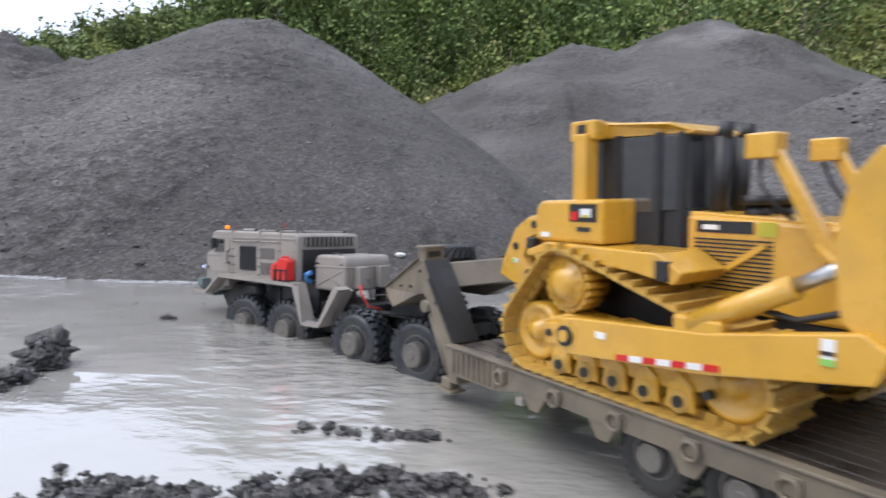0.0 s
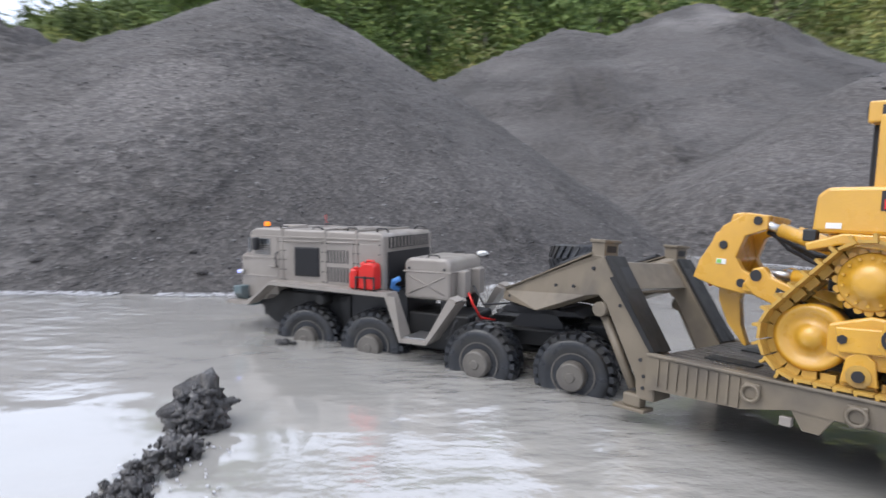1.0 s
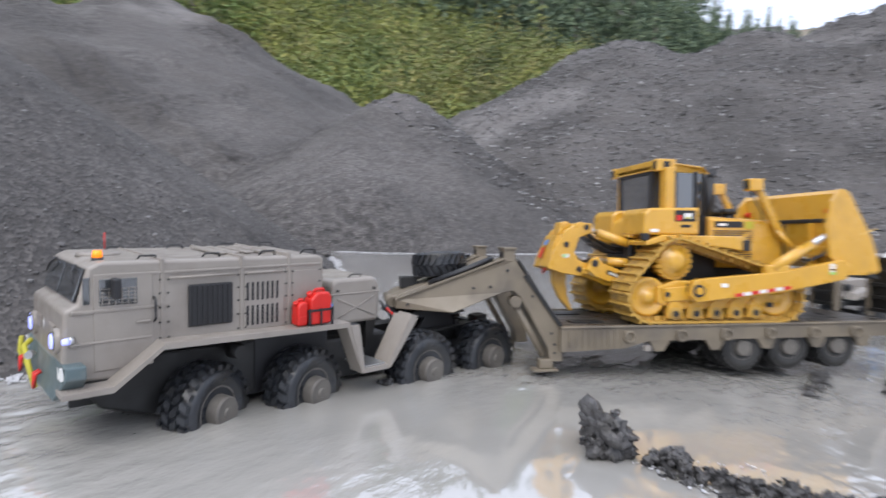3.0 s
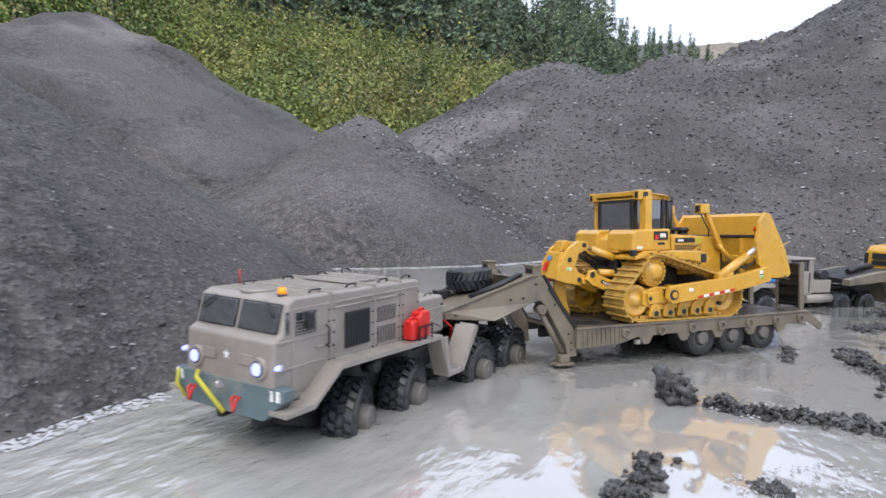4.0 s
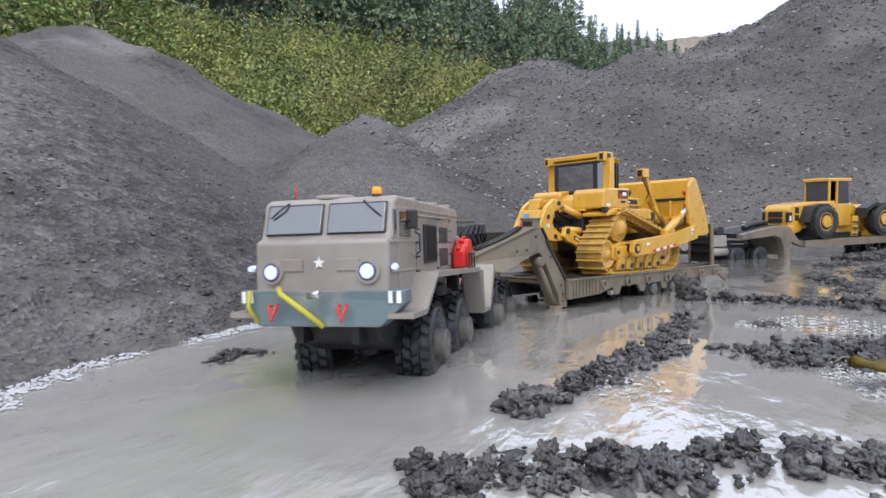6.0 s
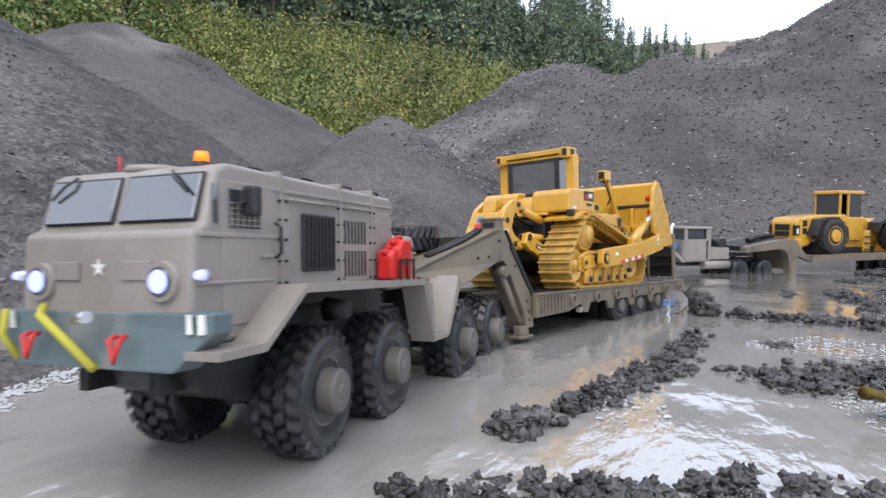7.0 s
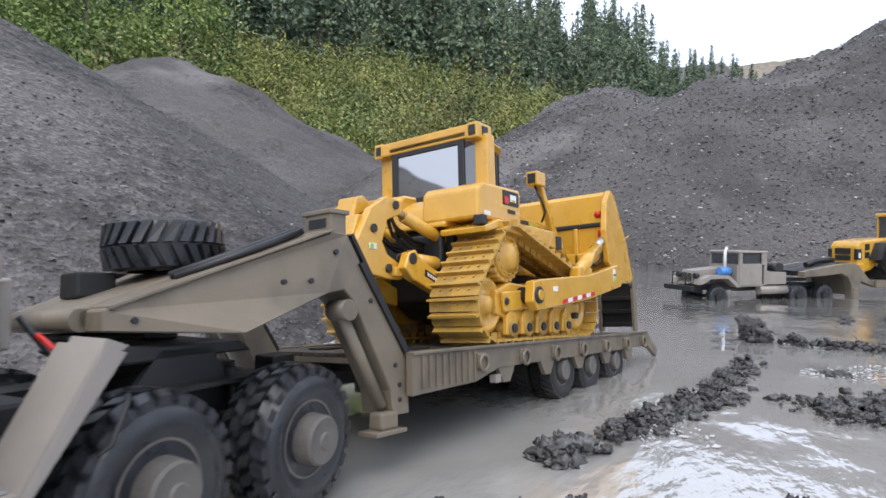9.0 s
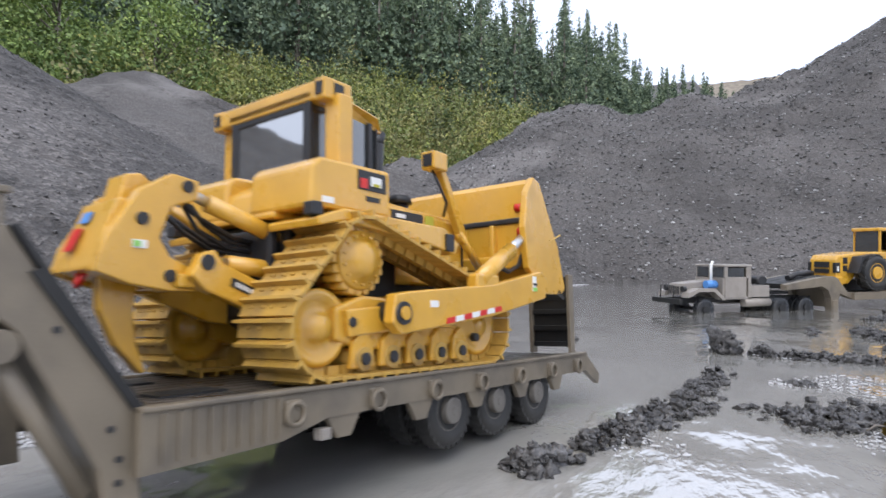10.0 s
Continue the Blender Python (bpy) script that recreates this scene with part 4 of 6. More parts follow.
        door = part("cab_door", box(-0.572, -0.53, s * 0.062 - 0.0012, s * 0.062 + 0.0012, 0.16, 0.244), GLASS, D)
        part("door_panel", box(-0.61, -0.53, s * 0.064 - 0.003, s * 0.064 + 0.002, 0.085, 0.162, w=0.001), BLACK, door)
        part("cab_window", prism([(-0.58, 0.162), (-0.597, 0.162), (-0.597, 0.244), (-0.58, 0.244)], s * 0.061, s * 0.0625), GLASS, D)
        # hood side with grille
        hood = part("hood_side", prism([(-0.61, 0.06), (-0.61, 0.158), (-0.76, 0.15), (-0.775, 0.14), (-0.775, 0.06)], min(s * 0.002, s * 0.05), max(s * 0.002, s * 0.05), w=0.004), YELLOW, D)
        for k in range(13):
            z = 0.082 + k * 0.0042
            part("hood_louvre", box(-0.705 + 0.002 * k * 0, -0.62, s * 0.0502, s * 0.0515, z, z + 0.0016), BLACK, hood)
        part("grille_brace", prism([(-0.695, 0.132), (-0.70, 0.128), (-0.628, 0.08), (-0.623, 0.084)], s * 0.0515, s * 0.0535), YELLOW, hood)
        mark(hood, -0.685, -0.622, s * 0.0502, 0.14, 0.152, BLACK, s)
        mark(hood, -0.648, -0.63, s * 0.0511, 0.143, 0.148, WHITE, s)
        mark(hood, -0.708, -0.69, s * 0.0502, 0.138, 0.152, STRAP, s)
        ex = part("exhaust_stack", cyl((-0.626, s * 0.02, 0.15), (-0.63, s * 0.02, 0.24), 0.009, seg=18), BLACK, D, "matt black exhaust stack")
        part("stack_tip", cyl((-0.63, s * 0.02, 0.236), (-0.636, s * 0.02, 0.256), 0.0085, 0.0075, 18), BLACK, ex)
        ac = part("pre_cleaner", cyl((-0.672, s * 0.022, 0.15), (-0.672, s * 0.022, 0.168), 0.012, seg=20), BLACK, D)
        part("cleaner_cap", cyl((-0.672, s * 0.022, 0.168), (-0.672, s * 0.022, 0.178), 0.0165, 0.015, 20), BLACK, ac)
        lift = part("lift_tower", prism([(-0.700, 0.226), (-0.714, 0.222), (-0.771, 0.125), (-0.762, 0.118), (-0.755, 0.122)], s * 0.060 - 0.0055, s * 0.060 + 0.0055, w=0.0015), YELLOW, D)
        part("tower_lamp", box(-0.715, -0.685, s * 0.060 - 0.011, s * 0.060 + 0.011, 0.212, 0.236, w=0.002), YELLOW, lift)
        part("lamp_lens", box(-0.686, -0.6835, s * 0.060 - 0.007, s * 0.060 + 0.007, 0.216, 0.232), BLACK, lift)
        part("lift_cylinder", cyl((-0.752, s * 0.06, 0.135), (-0.805, s * 0.062, 0.085), 0.006, seg=16), YELLOW, lift)
        part("lift_rod", cyl((-0.80, s * 0.066, 0.085), (-0.845, s * 0.066, 0.06), 0.005, seg=12), SILVER, lift)
        part("lamp_cable", tube([(-0.695, s * 0.06, 0.212), (-0.70, s * 0.068, 0.19), (-0.715, s * 0.068, 0.17), (-0.725, s * 0.055, 0.155)], 0.002, 6), BLACK, lift)
        # ripper arms and rams
        up = part("ripper_ram", cyl((-0.385, s * 0.034, 0.128), (-0.47, s * 0.042, 0.098), 0.0085, seg=18), YELLOW, D)
        part("ram_rod", cyl((-0.36, s * 0.034, 0.137), (-0.388, s * 0.034, 0.127), 0.005, seg=12), SILVER, up)
        lo = part("ripper_ram", cyl((-0.405, s * 0.036, 0.072), (-0.47, s * 0.042, 0.068), 0.009, seg=18), YELLOW, D)
        part("ram_rod", cyl((-0.375, s * 0.036, 0.074), (-0.406, s * 0.036, 0.072), 0.0055, seg=12), SILVER, lo)
        bar = part("ripper_arm", prism([(-0.365, 0.078), (-0.378, 0.082), (-0.388, 0.07), (-0.462, 0.04), (-0.462, 0.015), (-0.44, 0.018), (-0.37, 0.045), (-0.355, 0.058)], s * 0.054 - 0.007, s * 0.054 + 0.007, w=0.002), YELLOW, D)
        part("name_plate", prism([(-0.396, 0.058), (-0.448, 0.036), (-0.446, 0.028), (-0.394, 0.05)], s * 0.0612, s * 0.0618), BLACK, bar)
        for k in range(10):
            x = -0.4 - k * 0.0045
            part("name_bar", prism([(x, 0.054 + (x + 0.4) * 0.42), (x - 0.0028, 0.0528 + (x + 0.4) * 0.42), (x - 0.0028, 0.0483 + (x + 0.4) * 0.42), (x, 0.0495 + (x + 0.4) * 0.42)], s * 0.0618, s * 0.0622), WHITE, bar)
        part("arm_pin", cyl((-0.37, s * 0.042, 0.07), (-0.37, s * 0.063, 0.07), 0.007, seg=14), BLACK, bar)
        head = [(-0.372, 0.145), (-0.345, 0.148), (-0.315, 0.13), (-0.286, 0.083), (-0.276, 0.06), (-0.31, 0.05), (-0.345, 0.045), (-0.372, 0.045), (-0.375, 0.062), (-0.345, 0.075), (-0.335, 0.09), (-0.345, 0.118), (-0.372, 0.128)]
        hp = part("ripper_cheek", prism(head, s * 0.036 - 0.006, s * 0.036 + 0.006, w=0.0015), YELLOW, D)
        for x, z in ((-0.36, 0.138), (-0.318, 0.105), (-0.345, 0.058)):
            part("cheek_pin", cyl((x, s * 0.036 - s * 0.007, z), (x, s * 0.036 + s * 0.0085, z), 0.0055, seg=12), BLACK, hp)
        mark(hp, -0.323, -0.31, s * 0.0422, 0.08, 0.087, WHITE, s)
        mark(hp, -0.317, -0.311, s * 0.0429, 0.081, 0.086, GREENMARK, s)
        for q, (dx, dz) in enumerate(((0, 0), (-0.004, 0.006), (0.003, 0.01))):
            part("hydraulic_hose", tube([(-0.37 + dx, s * (0.02 + q * 0.004), 0.125), (-0.39 + dx, s * (0.012 + q * 0.004), 0.105 + dz), (-0.42, s * (0.015 + q * 0.003), 0.09 + dz), (-0.465, s * 0.02, 0.085 + dz)], 0.0026, 8), BLACK, D)
    # middle pieces
    part("ripper_beam", prism([(-0.302, 0.122), (-0.275, 0.062), (-0.32, 0.052), (-0.335, 0.09), (-0.328, 0.124)], -0.032, 0.032, w=0.002), YELLOW, D)
    part("rear_label", prism([(-0.2905, 0.0985), (-0.2815, 0.0785), (-0.2805, 0.0785), (-0.2895, 0.0985)], -0.02, -0.004), RED, D)
    part("rear_label", prism([(-0.297, 0.113), (-0.2925, 0.103), (-0.2915, 0.103), (-0.296, 0.113)], -0.016, 0.0), BLUE, D)
    part("ripper_top", prism([(-0.316, 0.147), (-0.33, 0.15), (-0.35, 0.136), (-0.31, 0.122)], -0.016, 0.016, w=0.002), YELLOW, D)
    part("top_tie", box(-0.372, -0.345, -0.034, 0.034, 0.132, 0.146, w=0.002), YELLOW, D)
    part("ripper_shank", prism([(-0.318, 0.075), (-0.30, 0.062), (-0.303, 0.03), (-0.318, 0.0), (-0.342, -0.026), (-0.346, -0.024), (-0.336, 0.0), (-0.332, 0.03), (-0.336, 0.06)], -0.007, 0.007, w=0.0015), YELLOW, D, "curved yellow ripper shank")
    part("tow_shackle", tube([(-0.29, -0.006, 0.062), (-0.286, 0.0, 0.05), (-0.29, 0.006, 0.062)], 0.003, 8), RED, D)
    part("lower_tie", box(-0.39, -0.35, -0.05, 0.05, 0.048, 0.06, w=0.002), YELLOW, D)
    # yellow castings coloured near-black for the shade and dirt between the tracks
    part("rear_case", prism([(-0.452, 0.12), (-0.462, 0.02), (-0.5, -0.005), (-0.62, 0.0), (-0.62, 0.12)], -0.06, 0.06, w=0.004), IRON, D, "dirty rear case darkened for the shade")
    part("belly", prism([(-0.5, 0.0), (-0.52, -0.014), (-0.74, -0.01), (-0.77, 0.06), (-0.6, 0.07)], -0.045, 0.045, w=0.004), IRON, D, "belly plate darkened for the shade beneath")
    part("hydraulic_block", box(-0.452, -0.44, -0.05, 0.05, 0.06, 0.11, w=0.003), BLACK, D)
    part("rear_tank", prism([(-0.437, 0.118), (-0.443, 0.15), (-0.47, 0.165), (-0.48, 0.118)], -0.06, 0.06, w=0.004), YELLOW, D)
    part("label", prism([(-0.4395, 0.13), (-0.4435, 0.146), (-0.4425, 0.146), (-0.4385, 0.13)], 0.03, 0.055), RED, D)
    part("cab_floor", box(-0.61, -0.475, -0.062, 0.062, 0.15, 0.164), BLACK, D)
    rw = part("rear_window", box(-0.4795, -0.4775, -0.062, 0.062, 0.17, 0.242), FILM, D, "sky-reflecting rear window")
    for y0, y1, z0, z1 in ((-0.066, -0.056, 0.163, 0.248), (0.056, 0.066, 0.163, 0.248), (-0.056, 0.056, 0.163, 0.173), (-0.056, 0.056, 0.238, 0.248)):
        part("window_frame", box(-0.481, -0.4755, y0, y1, z0, z1, w=0.001), BLACK, rw)
    part("front_window", box(-0.601, -0.599, -0.06, 0.06, 0.164, 0.244), GLASS, D)
    part("seat", prism([(-0.5, 0.164), (-0.5, 0.212), (-0.512, 0.212), (-0.518, 0.178), (-0.55, 0.178), (-0.55, 0.164)], -0.022, 0.022, w=0.004), WHITE, D, "pale driver seat")
    part("cab_roof", prism([(-0.474, 0.246), (-0.474, 0.256), (-0.5, 0.2635), (-0.59, 0.257), (-0.612, 0.248), (-0.61, 0.244)], -0.072, 0.072, w=0.002), YELLOW, D)
    part("rops_bar", box(-0.513, -0.474, -0.086, 0.086, 0.2445, 0.2645, w=0.002), YELLOW, D)
    part("hood_top", prism([(-0.61, 0.155), (-0.61, 0.1615), (-0.755, 0.154), (-0.778, 0.142), (-0.778, 0.135)], -0.046, 0.046, w=0.002), YELLOW, D)
    part("radiator_guard", box(-0.782, -0.774, -0.048, 0.048, 0.055, 0.148, w=0.002), BLACK, D)
    # blade
    prof = [(-0.822, 0.205), (-0.828, 0.212), (-0.84, 0.206), (-0.85, 0.17), (-0.856, 0.13), (-0.87, 0.09), (-0.902, 0.055), (-0.892, 0.05), (-0.84, 0.062), (-0.826, 0.10), (-0.822, 0.15)]
    bl = part("blade", prism(prof, -0.128, 0.128), YELLOW, D)
    for s in (-1, 1):
        part("end_plate", prism([(-0.808, 0.19), (-0.828, 0.214), (-0.845, 0.208), (-0.897, 0.12), (-0.917, 0.06), (-0.905, 0.05), (-0.845, 0.05), (-0.806, 0.085), (-0.798, 0.14)], s * 0.134 - 0.005, s * 0.134 + 0.005, w=0.0015), YELLOW, bl)
        part("lift_eye", cyl((-0.822, s * 0.118 - 0.006, 0.172), (-0.822, s * 0.118 + 0.006, 0.172), 0.006, seg=12), RED, bl)
        part("blade_rib", box(-0.828, -0.814, s * 0.075 - 0.004, s * 0.075 + 0.004, 0.06, 0.15, w=0.002), YELLOW, bl)
        part("weld_line", prism([(-0.872, 0.128), (-0.905, 0.14), (-0.906, 0.138), (-0.872, 0.126)], s * 0.139, s * 0.1396), PALE, bl)
    part("back_beam", box(-0.83, -0.814, -0.12, 0.12, 0.085, 0.105, w=0.003), YELLOW, bl)
    part("back_beam", box(-0.826, -0.818, -0.12, 0.12, 0.15, 0.158, w=0.002), BLACK, bl)
    # true lengths along the machine; the cab narrows towards its front
    cab = ("cab_window", "cab_pillar", "cab_door", "door_panel", "cab_roof", "front_window", "cab_floor")
    for o in D.children_recursive:
        if o.name.split(".")[0] in cab:
            for v in o.data.vertices:
                v.co.y *= float(np.interp(v.co.x, (-0.612, -0.585, -0.53), (0.6, 0.86, 1.0)))
        if o.data.name.split(".")[0] not in ("track_shoe", "rear_idler", "front_idler", "sprocket"):
            for v in o.data.vertices:
                v.co.x = float(np.interp(v.co.x, (-0.93, -0.75, -0.60, -0.44, -0.40, -0.28), (-0.934, -0.756, -0.609, -0.451, -0.406, -0.292)))
    part("cutting_edge", prism([(-0.9, 0.058), (-0.918, 0.046), (-0.915, 0.042), (-0.893, 0.05)], -0.139, 0.139), IRON, bl)


build_dozer()


# ---- the second train: x ahead, z from the water ----
lorry = tagged(new("army_lorry"), "sand-coloured three-axle army tractor lorry wading behind", "truck")
lorry_wheels = []


def build_lorry():
    L = lorry
    hood = prism([(0.40, 0.075), (0.40, 0.098), (0.398, 0.108), (0.26, 0.124), (0.26, 0.075)], -0.038, 0.038, w=0.003)
    part("hood", hood, SAND, L)
    part("grille", box(0.40, 0.405, -0.034, 0.034, 0.062, 0.1, w=0.001), SAND, L)
    for i in range(8):
        part("grille_slot", box(0.4045, 0.4062, -0.03 + i * 0.008, -0.026 + i * 0.008, 0.066, 0.096), BLACK, L)
    bp = part("bumper", box(0.428, 0.44, -0.085, 0.085, 0.03, 0.05, w=0.002), IRON, L)
    for s in (-1, 1):
        part("brush_guard", tube([(0.434, s * 0.04, 0.05), (0.432, s * 0.04, 0.1), (0.432, 0, 0.102)], 0.002, 6), IRON, bp)
        part("headlamp", cyl((0.395, s * 0.052, 0.088), (0.408, s * 0.052, 0.088), 0.011, seg=16), BLACK, L)
        part("front_fender", prism([(0.41, 0.055), (0.405, 0.075), (0.37, 0.09), (0.30, 0.09), (0.258, 0.05), (0.258, 0.042), (0.27, 0.044), (0.305, 0.078), (0.365, 0.078), (0.395, 0.06)], s * 0.05, s * 0.092), SAND, L)
        part("cab_door", box(0.165, 0.255, s * 0.078, s * 0.083, 0.05, 0.135, w=0.002), SAND, L)
        part("door_window", box(0.175, 0.245, s * 0.0795, s * 0.0812, 0.136, 0.172), GLASS, L)
        for x in (0.16, 0.25):
            part("cab_pillar", box(x - 0.006, x + 0.006, s * 0.076, s * 0.083, 0.13, 0.178), SAND, L)
        part("side_tank", cyl((0.06, s * 0.07, 0.03), (0.17, s * 0.07, 0.03), 0.017, seg=16), SAND, L)
        part("chassis_rail", box(-0.16, 0.42, s * 0.03 - 0.005, s * 0.03 + 0.005, 0.03, 0.05), IRON, L)
    part("air_cleaner", cyl((0.275, 0.055, 0.105), (0.315, 0.055, 0.105), 0.016, seg=18), BLUE, L, "blue and white air cleaner drum")
    part("exhaust_stack", tube([(0.285, 0.045, 0.09), (0.285, 0.045, 0.185), (0.278, 0.045, 0.198)], 0.005, 10), WHITE, L, "pale upright exhaust stack")
    part("cab_floor", box(0.155, 0.258, -0.08, 0.08, 0.045, 0.055), SAND, L)
    part("cab_back", box(0.145, 0.157, -0.083, 0.083, 0.05, 0.178, w=0.002), SAND, L)
    part("cab_roof", box(0.142, 0.262, -0.086, 0.086, 0.176, 0.186, w=0.004), SAND, L)
    part("dash", box(0.253, 0.262, -0.08, 0.08, 0.06, 0.132), SAND, L)
    part("windscreen", box(0.255, 0.257, -0.074, 0.074, 0.134, 0.174), GLASS, L)
    part("windscreen_bar", box(0.254, 0.26, -0.003, 0.003, 0.132, 0.178), SAND, L)
    part("cab_seat", box(0.165, 0.2, -0.06, 0.06, 0.06, 0.12, w=0.004), BLACK, L)
    part("side_locker", box(0.06, 0.14, -0.075, 0.075, 0.052, 0.1, w=0.002), SAND, L)
    part("spare_wheel", cyl((0.085, -0.04, 0.132), (0.13, -0.04, 0.132), 0.03, seg=20), RUBBER, L)
    part("tank", cyl((0.09, 0.02, 0.12), (0.09, 0.075, 0.12), 0.018, seg=16), BLACK, L)
    part("fifth_wheel", box(-0.06, 0.02, -0.035, 0.035, 0.06, 0.072, w=0.002), BLACK, L)
    for o in L.children_recursive:
        for v in o.data.vertices:
            v.co.x *= 1.2
    for x, pairs in ((0.335, (0.072,)), (0.02, (0.078, 0.045)), (-0.09, (0.078, 0.045))):
        part("axle", cyl((x * 1.2, -0.07, 0.006), (x * 1.2, 0.07, 0.006), 0.007, seg=10), IRON, L)
        for s in (1, -1):
            for y in pairs:
                lorry_wheels.append((wheel(L, pose(x * 1.2, s * y, 0.006), MESHES, 0.045, 0.028, s, IRON, RUBBER, 22, 0.004, 0.004), x, s))


build_lorry()
hauler = tagged(new("gooseneck_trailer"), "sand-coloured arched gooseneck trailer carrying a wheel loader", "trailer")


def build_hauler():
    H = hauler
    arch = [(0.02, 0.098), (0.02, 0.075), (-0.09, 0.082), (-0.17, 0.09), (-0.205, 0.075), (-0.222, 0.04), (-0.225, -0.02), (-0.26, -0.02), (-0.262, 0.03), (-0.272, 0.058), (-0.31, 0.045), (-0.36, 0.03),
            (-0.36, 0.06), (-0.315, 0.065), (-0.28, 0.1), (-0.262, 0.122), (-0.235, 0.132), (-0.17, 0.128), (-0.08, 0.115)]
    for s in (-1, 1):
        b = part("gooseneck_beam", prism(arch, s * 0.095 - 0.016, s * 0.095 + 0.016, w=0.001, seg=1), TAN, H)
        part("landing_leg", box(-0.258, -0.228, s * 0.095 - 0.02, s * 0.095 + 0.02, -0.05, 0.03, w=0.002), TAN, H)
        part("side_rail", prism([(-0.34, 0.062), (-0.34, 0.03), (-1.2, 0.044), (-1.2, 0.076)], s * 0.118 - 0.006, s * 0.118 + 0.006, w=0.001, seg=1), TAN, H)
    part("neck_plate", prism([(0.02, 0.08), (0.02, 0.1), (-0.17, 0.13), (-0.235, 0.134), (-0.235, 0.125), (-0.17, 0.11)], -0.08, 0.08), IRON, H)
    part("neck_cover", tube([(-0.06, 0.04, 0.122), (-0.12, 0.03, 0.138), (-0.2, 0.02, 0.144), (-0.24, 0.0, 0.14)], 0.012, 10), BLACK, H)
    part("cross_web", box(-0.255, -0.232, -0.09, 0.09, 0.0, 0.115), TAN, H)
    part("deck", prism([(-0.33, 0.05), (-0.33, 0.058), (-1.2, 0.072), (-1.2, 0.064)], -0.113, 0.113), TAN, H)
    for x in (-0.95, -1.05, -1.15):
        for s in (1, -1):
            lorry_wheels.append((wheel(H, pose(x, s * 0.09, 0.012), MESHES, 0.041, 0.036, s, TAN, DRYRUB), x, s))


build_hauler()
loader = tagged(new("wheel_loader"), "yellow articulated wheel loader on the second trailer", "loader")


def build_loader():
    D = loader
    x0 = -0.30
    hood = [(x0, 0.092), (x0 - 0.002, 0.155), (x0 - 0.012, 0.168), (x0 - 0.05, 0.172), (x0 - 0.12, 0.178), (x0 - 0.24, 0.18), (x0 - 0.24, 0.12), (x0 - 0.1, 0.115), (x0 - 0.06, 0.09), (x0 - 0.02, 0.085)]
    hd = part("engine_hood", prism(hood, -0.055, 0.055, w=0.005), YELLOW, D)
    part("rear_weight", prism([(x0 + 0.006, 0.082), (x0 + 0.006, 0.108), (x0 - 0.03, 0.11), (x0 - 0.03, 0.075)], -0.06, 0.06, w=0.003), YELLOW, hd)
    for z0, z1 in ((0.118, 0.13), (0.134, 0.15)):
        part("rear_grille", box(x0 + 0.0, x0 + 0.004, -0.03, 0.03, z0, z1), BLACK, hd)
    for s in (-1, 1):
        part("tail_lamp", box(x0 - 0.018, x0 + 0.003, s * 0.052 - 0.006, s * 0.052 + 0.005, 0.12, 0.148), BLACK, hd)
        part("lamp_lens", box(x0 - 0.012, x0 - 0.004, s * 0.0575 - 0.001, s * 0.0575 + 0.0012, 0.124, 0.138), WHITE, hd)
        part("side_vent", box(x0 - 0.052, x0 - 0.033, s * 0.0555 - 0.001, s * 0.0555 + 0.001, 0.145, 0.162), BLACK, hd)
        part("side_vent", box(x0 - 0.052, x0 - 0.033, s * 0.0555 - 0.001, s * 0.0555 + 0.001, 0.124, 0.14), BLACK, hd)
        part("mudguard", prism([(x0 - 0.05, 0.12), (x0 - 0.075, 0.165), (x0 - 0.15, 0.172), (x0 - 0.2, 0.14), (x0 - 0.205, 0.11), (x0 - 0.195, 0.11), (x0 - 0.19, 0.136), (x0 - 0.145, 0.163), (x0 - 0.08, 0.157), (x0 - 0.06, 0.12)], s * 0.055, s * 0.098), BLACK, D)
        part("ladder", box(x0 - 0.235, x0 - 0.205, s * 0.085 - 0.004, s * 0.085 + 0.004, 0.075, 0.135, w=0.002), YELLOW, D)
        for k in range(3):
            part("ladder_step", box(x0 - 0.235, x0 - 0.205, s * 0.088, s * 0.1, 0.08 + k * 0.018, 0.083 + k * 0.018), BLACK, D)
        part("cab_glass", prism([(x0 - 0.165, 0.17), (x0 - 0.235, 0.165), (x0 - 0.228, 0.238), (x0 - 0.17, 0.238)], s * 0.047, s * 0.049), GLASS, D)
        for xa in (x0 - 0.165, x0 - 0.125):
            part("cab_pillar", box(xa - 0.006, xa + 0.002, s * 0.05 - 0.003, s * 0.05 + 0.002, 0.17, 0.242), YELLOW, D)
        part("lift_arm", prism([(x0 - 0.28, 0.165), (x0 - 0.30, 0.185), (x0 - 0.35, 0.17), (x0 - 0.43, 0.12), (x0 - 0.50, 0.09), (x0 - 0.50, 0.075), (x0 - 0.42, 0.095), (x0 - 0.34, 0.14)], s * 0.038 - 0.006, s * 0.038 + 0.006, w=0.002), YELLOW, D)
        part("front_guard", prism([(x0 - 0.345, 0.13), (x0 - 0.35, 0.158), (x0 - 0.40, 0.175), (x0 - 0.46, 0.17), (x0 - 0.46, 0.163), (x0 - 0.4, 0.165), (x0 - 0.358, 0.15)], s * 0.055, s * 0.1), BLACK, D)
    part("cab_base", box(x0 - 0.245, x0 - 0.12, -0.052, 0.052, 0.105, 0.172, w=0.003), YELLOW, D)
    part("cab_roof", box(x0 - 0.24, x0 - 0.115, -0.056, 0.056, 0.238, 0.248, w=0.003), YELLOW, D)
    part("cab_rear_glass", box(x0 - 0.127, x0 - 0.125, -0.046, 0.046, 0.175, 0.238), GLASS, D)
    part("cab_front_glass", box(x0 - 0.234, x0 - 0.232, -0.046, 0.046, 0.17, 0.238), GLASS, D)
